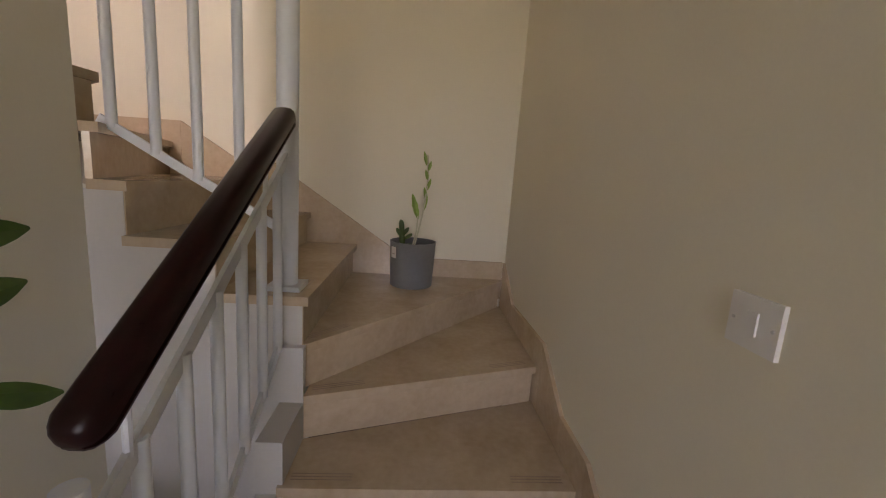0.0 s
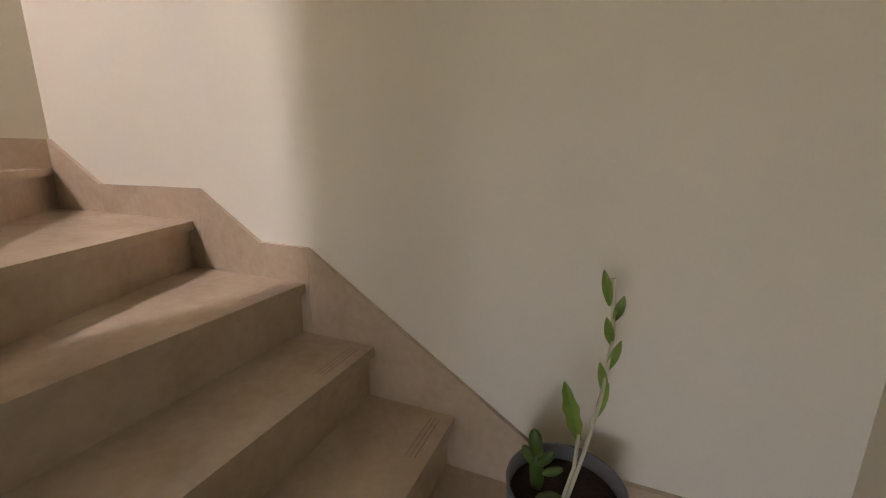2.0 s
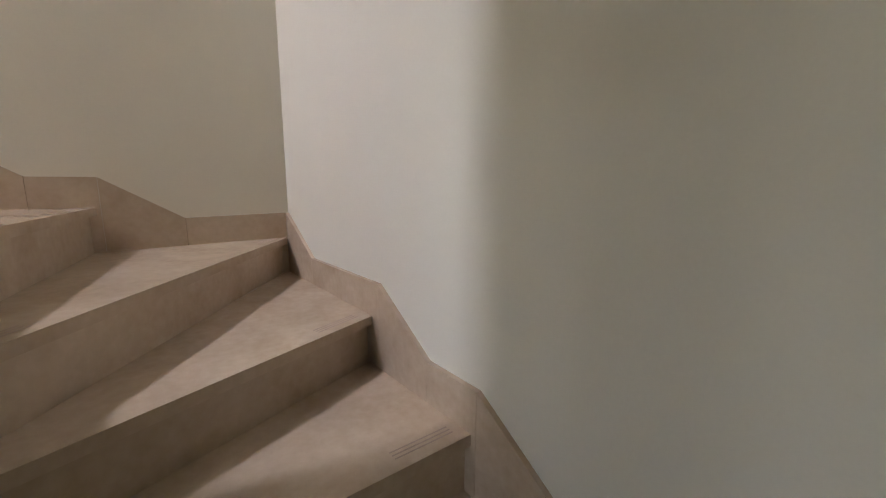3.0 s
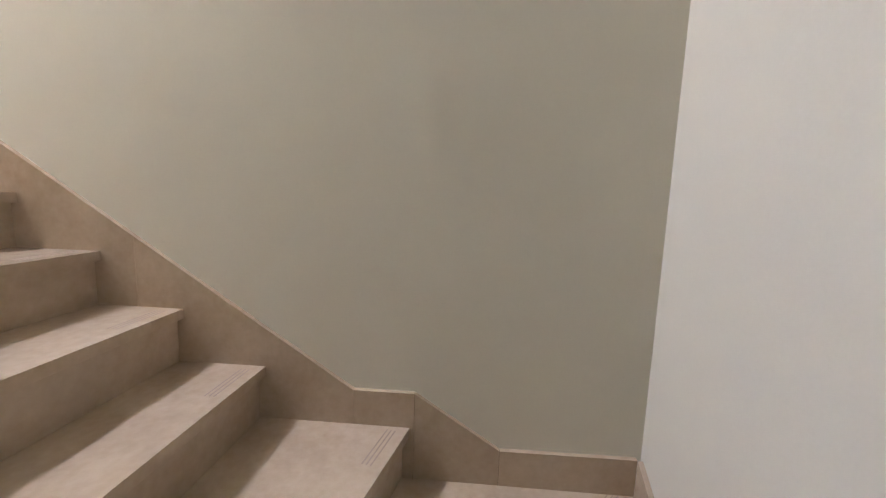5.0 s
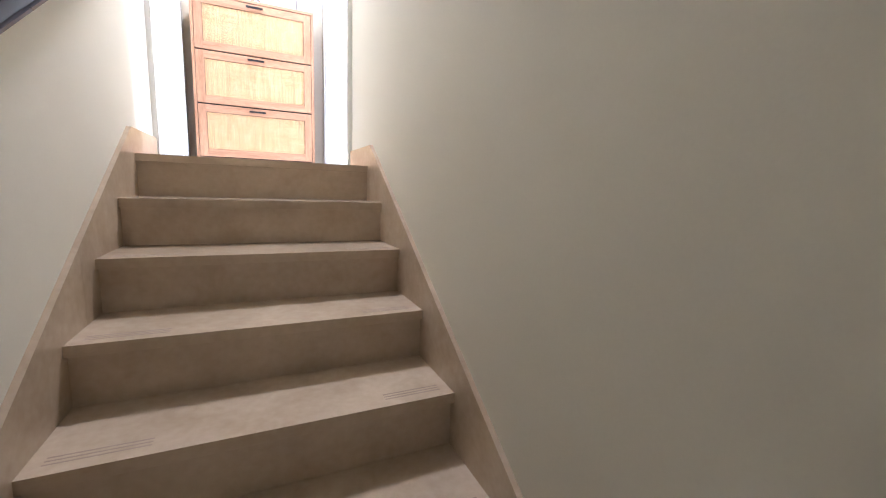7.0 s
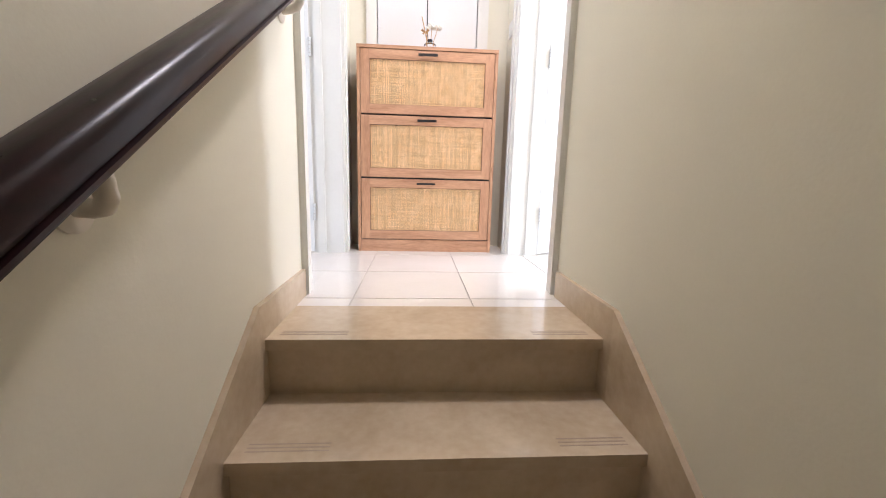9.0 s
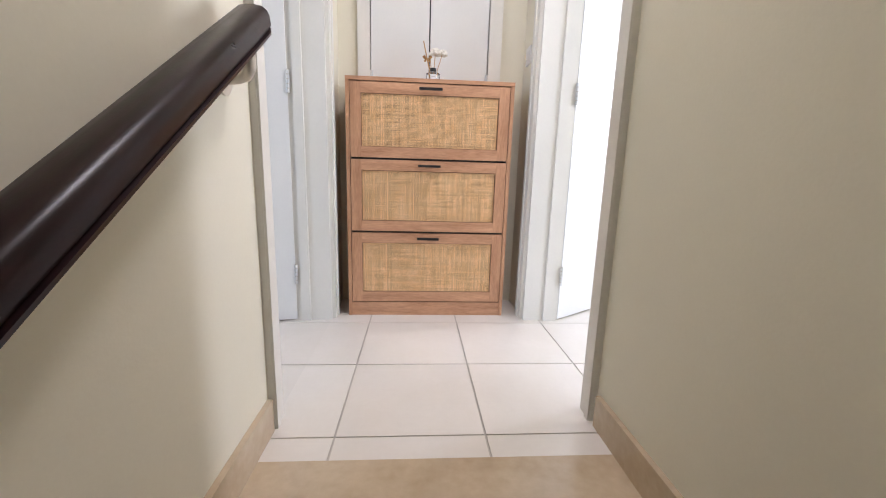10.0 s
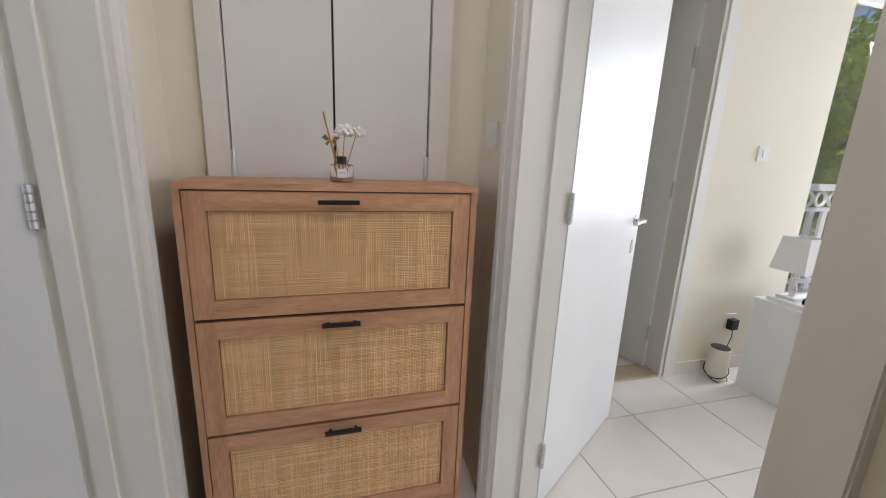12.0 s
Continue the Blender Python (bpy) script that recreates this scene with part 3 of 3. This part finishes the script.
for (dx, dy, hz), r in ((REEDS[2], 0.029), (REEDS[3], 0.026), (REEDS[1], 0.009)):
    bm = bmesh.new()
    for j in range(26):
        th, ph = j * 2.39996, math.acos(1 - 1.55 * (j + 0.5) / 26)
        o = Vector((math.sin(ph) * math.cos(th), math.sin(ph) * math.sin(th), math.cos(ph) * 0.7))
        mtx = Matrix.Translation(Vector((dx, dy, hz)) + o * r * 0.65) @ o.to_track_quat("Z", "Y").to_matrix().to_4x4() @ Matrix.Diagonal((r * 0.32, r * 0.32, r * 0.45, 1))
        bmesh.ops.create_icosphere(bm, subdivisions=1, radius=1, matrix=mtx)
    part("flower", finish(bm), M_FLOWER, dif, "dried cream flower head")
bm = bmesh.new()
for sx in (-1, 1):
    for q, L in ((0.35, 0.026), (-0.5, 0.018)):
        v = [bm.verts.new(Vector((-0.030, 0.010, 0.120)) + Vector(p)) for p in ((0, 0, 0), (sx * L * 0.6, -0.004, L * (q + 0.35)), (sx * L, 0, L * q), (sx * L * 0.6, 0.002, L * (q - 0.35)))]
        bm.faces.new(v)
bmesh.ops.solidify(bm, geom=bm.faces[:], thickness=0.0012)
part("butterfly", finish(bm), M_REED, dif, "small dried butterfly ornament")


# ---- switches ----
def switch(name, at, rz, label, w=0.086, h=0.086, rockers=1):
    s = thing(name, label, "switch", at)
    s.rotation_euler = (0, 0, radians(rz))
    part("plate", box(-w / 2, w / 2, -0.009, 0, -h / 2, h / 2, 0.004, 3), M_SWITCH, s)
    for i in range(rockers):
        x = (i - (rockers - 1) / 2) * 0.03
        part("rocker", box(x - 0.011, x + 0.011, -0.013, -0.009, -0.02, 0.02, 0.002), M_SWITCH, s)
    for x in (-w / 2 + 0.011, w / 2 - 0.011):
        sc = part("screw", lathe([(0, 0), (0.0035, 0), (0.003, 0.0015), (0, 0.0018)], 10), M_STEEL, s)
        sc.rotation_euler, sc.location = (radians(90), 0, 0), (x, -0.009, 0)
    return s


switch("light_switch", (XW - WS, 1.815, 0.575), 90, "white plastic light switch on the cream wall by the stairs", 0.10, 0.09)
switch("light_switch", (WS, 4.575, 3.985), -90, "white plastic double light switch in the landing niche", rockers=2)
switch("light_switch", (1.885, 5.05, 3.995), 0, "white plastic light switch beside the bedroom window")

# ---- handrails and balustrades ----
HALF = [(0.020, -0.035), (0.022, -0.028), (0.029, -0.025), (0.030, -0.019), (0.025, -0.016), (0.025, -0.010), (0.032, -0.006), (0.033, 0.012), (0.030, 0.025), (0.021, 0.034), (0.008, 0.037)]
PROF = HALF + [(-a, b) for a, b in HALF[::-1]]
PROF = [(a * 1.06, b * 0.92) for a, b in PROF]


def rail_mesh(p0, p1):
    """A moulded rail with rounded ends."""
    p0, p1 = Vector(p0), Vector(p1)
    d = (p1 - p0).normalized()
    s = d.cross(Vector((0, 0, 1))).normalized()
    u = s.cross(d)
    stops = [(-0.030, 0.45), (-0.024, 0.70), (-0.014, 0.88), (0.0, 1.0)]
    L = (p1 - p0).length
    rows = [(a, k) for a, k in stops] + [(L - a, k) for a, k in stops[::-1]]
    bm = bmesh.new()
    rings = [[bm.verts.new(p0 + d * a + s * x * k + u * y * k) for x, y in PROF] for a, k in rows]
    for r, q in zip(rings, rings[1:]):
        for i in range(len(PROF)):
            j = (i + 1) % len(PROF)
            bm.faces.new((r[i], r[j], q[j], q[i]))
    bm.faces.new(rings[0][::-1])
    bm.faces.new(rings[-1])
    return finish(bm)


SL = 0.175 / 0.2667
wall_rail = thing("handrail", "polished dark mahogany handrail on cream brackets along the upper flight", "handrail", (-0.905, 2.3, 2.3))
under(wall_rail, "rail", rail_mesh((-0.908, 1.35, 3.690 - (3.335 - 1.35) * 0.645), (-0.908, 3.335, 3.690)), M_RAIL, smooth=True)
for y in (1.6, 2.44, 3.285):
    z = 3.690 - (3.335 - y) * 0.645 - 0.030
    br = under(wall_rail, "bracket", tube([(-0.905, y, z), (-0.905, y + 0.006, z - 0.022), (-0.909, y + 0.015, z - 0.038), (-0.922, y + 0.027, z - 0.049), (-0.945, y + 0.040, z - 0.053), (XI - WS, y + 0.055, z - 0.053)], 0.0125, 12), M_CREAM, "cream painted bracket", True)
    ro = lathe([(0, 0), (0.034, 0), (0.034, 0.005), (0.026, 0.010), (0, 0.012)], 24)
    bmesh.ops.transform(ro, matrix=Matrix.Translation(Vector((XI - WS, y + 0.055, z - 0.053)) - wall_rail.location) @ Matrix.Rotation(radians(90), 4, "Y"), verts=ro.verts)
    part("rosette", ro, M_CREAM, br, smooth=True)

NX, NY = -1.795, 0.983
bal = thing("balustrade", "white steel stair balustrade with a dark mahogany handrail", "balustrade", (NX, NY, 2 * H))
under(bal, "newel_post", tube([(NX, NY, 2 * H + 0.015), (NX, NY, 1.62)], 0.036, 24), M_METAL, "round white steel newel post", True)
under(bal, "base_plate", box(NX - 0.058, NX + 0.058, NY - 0.058, NY + 0.058, 2 * H, 2 * H + 0.018, 0.003), M_METAL)
under(bal, "handrail", rail_mesh((-1.82, 1.90, 0.422), (-1.82, 1.095, 0.925)), M_RAIL, "polished dark mahogany handrail", True)


def flat(w, t):
    return [(-t / 2, -w / 2), (t / 2, -w / 2), (t / 2, w / 2), (-t / 2, w / 2)]


def r1(y, z):
    return (-1.80, y, z - (y - 1.0) * SL)


under(bal, "upper_bar", sweep(flat(0.035, 0.012), [r1(0.985, 0.815), r1(1.93, 0.815)]), M_METAL)
under(bal, "lower_bar", sweep(flat(0.035, 0.012), [r1(1.0, 0.235), r1(1.93, 0.235)]), M_METAL)
for y in (1.10, 1.235, 1.37, 1.505, 1.64, 1.775):
    under(bal, "baluster", tube([r1(y, 0.222), r1(y, 0.82)], 0.015, 12), M_METAL, smooth=True)
under(bal, "end_post", tube([(-1.80, 1.91, Z0), (-1.80, 1.91, 0.33)], 0.022, 14), M_METAL, smooth=True)
for y in (1.2, 1.8):
    under(bal, "rail_bracket", tube([r1(y, 0.82), r1(y, 0.93)], 0.008, 8), M_METAL)


def r2(x, z):
    return (x, NY, z + (x + 1.477) * 0.574)


under(bal, "lower_bar", sweep(flat(0.03, 0.012), [r2(-1.755, 0.73), r2(XS - 0.0, 0.73)]), M_METAL)
for x in (-1.635, -1.500, -1.366, -1.230):
    under(bal, "baluster", tube([r2(x, 0.725), r2(x, 1.665)], 0.0165, 12), M_METAL, smooth=True)
under(bal, "handrail", rail_mesh(r2(-1.75, 1.70), r2(XS - 0.02, 1.70)), M_RAIL, "polished dark mahogany handrail", True)

# ---- pot plant on the corner tread ----
pot = thing("potted_plant", "grey plastic pot with a young cactus on a stair tread", "plant", (-2.235, 0.215, H))
part("pot", lathe([(0, 0.0), (0.112, 0.0), (0.117, 0.004), (0.126, 0.245), (0.128, 0.25), (0.122, 0.25), (0.118, 0.21), (0, 0.208)], 48), M_POT, pot, "matt grey cylindrical pot", True)
part("soil", lathe([(0.1185, 0.212), (0.09, 0.216), (0.05, 0.214), (0, 0.217)], 32), M_SOIL, pot, "dark crumbly potting soil")
st = part("sticker", box(-0.02, 0.02, -0.0008, 0.0008, 0, 0.06), M_PAPER, pot, "small white care label")
an = radians(38)
st.location = (0.1262 * math.cos(an), 0.1262 * math.sin(an), 0.165)
st.rotation_euler = (radians(-2.5), 0, an - radians(90))
bar = part("print_bar", box(-0.012, 0.012, 0.0008, 0.0012, 0.020, 0.024), M_GROUT, st)


def leaf_mesh(L, W, curl=0.15, n=7, ridge=0.18, wavy=0.0):
    """A pointed leaf along +z with a folded rib."""
    bm = bmesh.new()
    rows = []
    for i in range(n + 1):
        t = i / n
        w = W * math.sin(math.pi * min(1, t * 0.92 + 0.06)) ** 0.8 * (1 + wavy * math.cos(i * math.pi))
        bend = curl * L * t * t
        rows.append([bm.verts.new((-w / 2, bend + ridge * w, L * t)), bm.verts.new((0, bend, L * t)), bm.verts.new((w / 2, bend + ridge * w, L * t))])
    for a, b in zip(rows, rows[1:]):
        bm.faces.new((a[0], a[1], b[1], b[0]))
        bm.faces.new((a[1], a[2], b[2], b[1]))
    bmesh.ops.solidify(bm, geom=bm.faces[:], thickness=0.0022)
    return finish(bm)


def leaf(parent, at, lean, turn, L, W, m, curl=0.15, wavy=0.0):
    o = part("leaf", leaf_mesh(L, W, curl, wavy=wavy), m, parent, "", True)
    o.location = at
    o.rotation_euler = (radians(lean), 0, radians(turn))
    return o


# tall jointed cutting, a short one and a stubby dark cactus
stem_a = [(-0.005, 0.01, 0.21), (-0.03, 0.0, 0.33), (-0.052, -0.01, 0.46), (-0.062, -0.015, 0.60), (-0.052, -0.015, 0.72)]
part("stem", tube(stem_a, 0.0042, 8), M_STEM, pot, "pale thin stem", True)
for z, x, s, L in ((0.42, -0.048, -10, 0.085), (0.475, -0.060, 14, 0.075), (0.53, -0.058, -16, 0.07), (0.585, -0.060, 14, 0.06), (0.635, -0.060, -14, 0.055), (0.665, -0.050, 14, 0.075)):
    o = leaf(pot, (x, -0.012, z), 0, 0, L * 1.0, 0.019, M_LEAF, 0.05)
    o.rotation_euler = (0, radians(s), radians(12))
stem_b = [(0.005, 0.02, 0.21), (-0.015, 0.02, 0.31), (-0.018, 0.015, 0.39)]
part("stem", tube(stem_b, 0.004, 8), M_STEM, pot, "", True)
o = leaf(pot, (-0.019, 0.015, 0.375), 0, 0, 0.14, 0.032, M_LEAF, 0.06, 0.12)
o.rotation_euler = (0, radians(16), radians(8))
bm = bmesh.new()
for (x, y, z), (a, b, c), tilt in (((0.062, 0.0, 0.255), (0.017, 0.010, 0.050), 4), ((0.045, 0.004, 0.300), (0.012, 0.008, 0.030), -38), ((0.082, 0, 0.295), (0.012, 0.008, 0.026), 30),
                                   ((0.068, 0, 0.330), (0.016, 0.010, 0.036), 8), ((0.028, 0.005, 0.275), (0.011, 0.008, 0.026), -55), ((0.030, 0.03, 0.225), (0.03, 0.018, 0.012), 20)):
    bmesh.ops.create_icosphere(bm, subdivisions=2, radius=1, matrix=pose(x, y, z, 0, tilt, 0) @ Matrix.Diagonal((a, b, c, 1)))
part("cactus", finish(bm), M_LEAFD, pot, "stubby dark green jointed cactus", True)

# ---- dark plant behind the lower balustrade ----
pl = thing("floor_plant", "dark green broad-leaved plant in a grey pot on the hall floor", "plant", (-1.45, 1.71, Z0))
part("pot", lathe([(0, 0), (0.11, 0), (0.15, 0.27), (0.155, 0.28), (0.14, 0.28), (0.135, 0.24), (0, 0.24)], 32), M_POT, pl, "", True)
for i, (x, y, z) in enumerate(((-0.01, 0.0, 0.90), (0.02, 0.02, 1.05), (0.0, -0.02, 1.18), (0.03, 0.0, 1.2))):
    part("stem", tube([(0.01 * i - 0.015, 0.01 * i, 0.23), (x, y, z)], 0.006, 8), M_LEAFD, pl, "", True)
for (x, y, z), ry, rz, L in (((-0.02, 0, 0.86), -82, 4, 0.17), ((0.0, 0, 1.02), -68, -6, 0.20), ((0, 0, 1.14), -78, 6, 0.16), ((0.02, 0, 0.98), 70, 20, 0.2), ((0.02, 0.02, 1.15), 60, -40, 0.2), ((0, -0.02, 1.1), 75, 80, 0.2)):
    o = leaf(pl, (x, y, z), 0, 0, L, 0.055, M_LEAFD, 0.12)
    o.rotation_euler = (0, radians(ry), radians(rz))

# ---- bedroom ----
bf = thing("door_frame_bathroom", "white painted timber frame of the bathroom doorway", "door frame", (BX1, 5.05, ZL), "structure")
for x0, x1 in ((BX0 - 0.072, BX0), (BX1, BX1 + 0.072)):
    under(bf, "architrave", box(x0, x1, 5.034, 5.05, ZL, DZ + 0.272, 0.003), M_TRIM)
under(bf, "architrave", box(BX0, BX1, 5.034, 5.05, DZ + 0.2, DZ + 0.272, 0.003), M_TRIM)
for x0, x1 in ((BX0, BX0 + 0.02), (BX1 - 0.02, BX1)):
    under(bf, "jamb", box(x0, x1, 5.048, 5.19, ZL, DZ + 0.2), M_TRIM)
door("door_bathroom", (BX1 - 0.024, 5.165), 104.0, 0.70, M_WHITE, "white flush bathroom door standing open inwards", flip=1, height=2.21)
structure("threshold", box(BX0, BX1, 5.052, 5.198, ZL - 0.02, ZL + 0.012, 0.003), M_MARBLE, "beige marble threshold of the bathroom doorway", "threshold")
structure("baseboard", boxes((BX1 + 0.072, 3.9, 5.038, 5.05, ZL, ZL + 0.085), (0.2, BX0 - 0.072, 5.038, 5.05, ZL, ZL + 0.085)), M_TILE, "cream tile skirting along the bedroom wall", "baseboard")

win = thing("window_1", "tall white framed bedroom window with a view of trees", "window", (WX0, 5.12, ZL + 0.3), "structure")
for x0, x1, z0, z1 in ((WX0, WX0 + 0.05, ZL + 0.3, ZL + 2.3), (WX1 - 0.05, WX1, ZL + 0.3, ZL + 2.3), (WX0 + 0.05, WX1 - 0.05, ZL + 0.3, ZL + 0.35), (WX0 + 0.05, WX1 - 0.05, ZL + 2.25, ZL + 2.3), (2.92, 2.97, ZL + 0.35, ZL + 2.25)):
    under(win, "window_frame", box(x0, x1, 5.09, 5.14, z0, z1, 0.003), M_WHITE)
under(win, "window_sill", box(WX0 - 0.03, WX1 + 0.03, 5.0, 5.09, ZL + 0.27, ZL + 0.3, 0.003), M_WHITE)
for x0, x1 in ((WX0 + 0.05, 2.92), (2.97, WX1 - 0.05)):
    pn = under(win, "pane", box(x0, x1, 5.113, 5.117, ZL + 0.35, ZL + 2.25), M_GLASS)
    pn.visible_shadow = False

tab = thing("bedside_table", "plain white bedside cabinet against the bedroom wall", "table", (2.05, 4.85, ZL))
under(tab, "body", box(1.845, 2.28, 4.55, 4.885, ZL, ZL + 0.545, 0.002), M_WHITE)
under(tab, "top", box(1.84, 2.285, 4.545, 4.887, ZL + 0.546, ZL + 0.562, 0.002), M_WHITE)
tray = thing("tray", "flat white tray under the lamp on the bedside cabinet", "tray", (2.06, 4.71, ZL + 0.5622))
part("base", box(-0.185, 0.185, -0.135, 0.135, 0, 0.012, 0.002), M_WHITE, tray)
part("rim", boxes((-0.185, 0.185, -0.135, -0.127, 0.0122, 0.02), (-0.185, 0.185, 0.127, 0.135, 0.0122, 0.02), (-0.185, -0.177, -0.127, 0.127, 0.0122, 0.02), (0.177, 0.185, -0.127, 0.127, 0.0122, 0.02)), M_WHITE, tray)
lamp = thing("table_lamp", "white table lamp with a square tapered fabric shade", "lamp", (1.985, 4.79, ZL + 0.5745))
part("base", box(-0.05, 0.05, -0.05, 0.05, 0, 0.018, 0.003), M_WHITE, lamp)
part("stem", lathe([(0, 0.018), (0.014, 0.018), (0.02, 0.06), (0.012, 0.10), (0.018, 0.14), (0.010, 0.18), (0.010, 0.22), (0, 0.22)], 20), M_STEEL, lamp, "", True)
bm = bmesh.new()
rings = []
for hw, z in ((0.092, 0.165), (0.070, 0.355), (0.067, 0.355), (0.089, 0.165)):
    rings.append([bm.verts.new((sx * hw, sy * hw, z)) for sx, sy in ((-1, -1), (1, -1), (1, 1), (-1, 1))])
for a, b in zip(rings, rings[1:] + rings[:1]):
    for i in range(4):
        bm.faces.new((a[i], a[(i + 1) % 4], b[(i + 1) % 4], b[i]))
part("shade", finish(bm), M_SHADE, lamp, "white fabric shade")
cb = thing("power_cable", "coiled black power cable on the bedside cabinet", "cable", (1.955, 4.68, ZL + 0.5745))
part("coil", tube([(0.045 * math.cos(i * 0.7) * (1 - 0.02 * i % 0.3), 0.02 * math.sin(i * 0.7), 0.008 + 0.005 * (i % 7)) for i in range(42)], 0.006, 6), M_BLACK, cb, "", True)

dev = thing("night_light", "cream cylindrical device with a black top on the bedroom floor", "device", (1.775, 4.965, ZL))
part("body", lathe([(0, 0), (0.056, 0), (0.060, 0.004), (0.058, 0.20), (0.054, 0.205), (0, 0.205)], 32), M_CREAM, dev, "", True)
part("cap", lathe([(0.052, 0.2055), (0.052, 0.209), (0, 0.210)], 28), M_BLACK, dev, "black glossy top")
for k in range(2):
    part("cable_loop", tube([(0.066 * math.cos(i * 0.3), 0.066 * math.sin(i * 0.3), 0.03 + 0.03 * k + 0.035 * math.sin(i * 0.3 + k)) for i in range(22)], 0.003, 6), M_BLACK, dev, "", True)
ad = thing("power_adapter", "black plug adapter in a white wall socket", "plug", (1.915, 5.05, ZL + 0.325))
part("socket", box(-0.05, 0.04, -0.008, 0, -0.03, 0.06, 0.003), M_SWITCH, ad)
part("adapter", box(-0.03, 0.025, -0.045, -0.008, -0.035, 0.03, 0.005), M_BLACK, ad)
part("cord", tube([(0, -0.03, -0.035), (-0.005, -0.04, -0.08), (-0.05, -0.05, -0.16), (-0.095, -0.07, -0.22)], 0.003, 6), M_BLACK, ad, "", True)

# unseen housing added for the fill light above the landing
cl = thing("fill_light_housing", "added flat round white housing of the fill light, out of view", "lamp", (-0.14, 3.54, ZC))
part("housing", lathe([(0, 0), (0.15, 0), (0.15, -0.04), (0.142, -0.055), (0.132, -0.055), (0.132, -0.03), (0, -0.03)], 36), M_WHITE, cl)

# ---- outside the bedroom window ----
structure("ground", box(-60, 60, 6.9, 90, -0.8, -0.6), M_GROUND, "dry lawn around the house", "ground")
structure("balcony_floor", box(2.15, 5.2, 5.2, 6.4, ZL - 0.15, ZL - 0.02), M_TILE, "tiled balcony floor outside the bedroom", "floor")
rl = thing("balcony_balustrade", "white painted balcony balustrade with round cut-outs", "balustrade", (3.6, 6.3, ZL))
under(rl, "top_bar", box(2.15, 5.2, 6.27, 6.33, ZL + 1.08, ZL + 1.15, 0.004), M_WHITE)
under(rl, "mid_bar", box(2.15, 5.2, 6.28, 6.32, ZL + 0.86, ZL + 0.90, 0.004), M_WHITE)
under(rl, "low_bar", box(2.15, 5.2, 6.28, 6.32, ZL + 0.05, ZL + 0.10, 0.004), M_WHITE)
for i in range(15):
    x = 2.25 + i * 0.2
    under(rl, "post", box(x - 0.035, x + 0.035, 6.285, 6.315, ZL - 0.02, ZL + 0.86, 0.004), M_WHITE)
    ring = bmesh.new()
    pts = [(x + 0.1 + 0.075 * math.cos(a * math.pi / 8), 6.3, ZL + 0.99 + 0.075 * math.sin(a * math.pi / 8)) for a in range(17)]
    under(rl, "ring", sweep(circle(0.016, 6), pts, (0, 1, 0), False), M_WHITE)


def tree(at, height, spread, seed):
    r = random.Random(seed)
    t = thing("tree", "leafy green garden tree outside the window", "tree", at)
    top = height * 0.55
    bm = bmesh.new()
    limbs = [((0, 0, 0), (0, 0, top), 0.13)]
    for i in range(7):
        a = i * 0.9 + r.random()
        limbs.append(((0, 0, top * (0.55 + 0.06 * i)), (spread * 0.6 * math.cos(a), spread * 0.6 * math.sin(a), height * r.uniform(0.6, 0.9)), 0.05))
    for p, q, w in limbs:
        p, q = Vector(p), Vector(q)
        m = Matrix.Translation((p + q) / 2) @ (q - p).to_track_quat("Z", "Y").to_matrix().to_4x4()
        bmesh.ops.create_cone(bm, cap_ends=True, segments=8, radius1=w, radius2=w * 0.4, depth=(q - p).length, matrix=m)
    part("trunk", finish(bm), M_BARK, t)
    vs, fs = [], []
    for _ in range(2600):
        c = r.choice(limbs[1:])
        o = Vector(c[1]) + Vector((r.gauss(0, spread * 0.27), r.gauss(0, spread * 0.27), r.gauss(0, height * 0.13)))
        q = Euler((r.uniform(0, 6.3), r.uniform(0, 6.3), r.uniform(0, 6.3))).to_matrix()
        s = r.uniform(0.10, 0.22)
        n = len(vs)
        vs += [tuple(o + q @ Vector(v)) for v in ((-s * 0.35, 0, 0), (0, -s, 0.1 * s), (s * 0.35, 0, 0), (0, s, 0.1 * s))]
        fs.append((n, n + 1, n + 2, n + 3))
    me = bpy.data.meshes.new("crown")
    me.from_pydata(vs, [], fs)
    me.materials.append(M_TREE)
    cr = new("crown", me)
    cr.parent = t
    return t


for i, (x, y, h, sp) in enumerate(((8.5, 9.3, 6.6, 1.9), (11.0, 10.4, 7.4, 2.2), (13.5, 10.8, 7.4, 2.3), (10.5, 13.0, 8.0, 2.4), (16.0, 13.5, 9.0, 2.8), (13.5, 15.0, 9.0, 2.8))):
    tree((x, y, -0.6), h, sp, 10 + i)

# ---- floor tiles, last ----
tiled("floor_landing", XI - WS, WS, 3.342, 4.78, "glossy cream ceramic floor tiles with grey grout on the landing")
tiled("floor_doorway_right", WS, 0.2, DYR, DY1, "cream ceramic floor tiles in the bedroom doorway")
tiled("floor_doorway_left", XS, XI - WS, DY0, DY1, "cream ceramic floor tiles in the side doorway")
tiled("floor_bedroom", 0.2, 3.9, BS, 5.05, "cream ceramic floor tiles with grey grout in the bedroom")
tiled("floor_side_room", -4.6, XS, 2.75, 4.7, "cream ceramic floor tiles with grey grout in the side room")
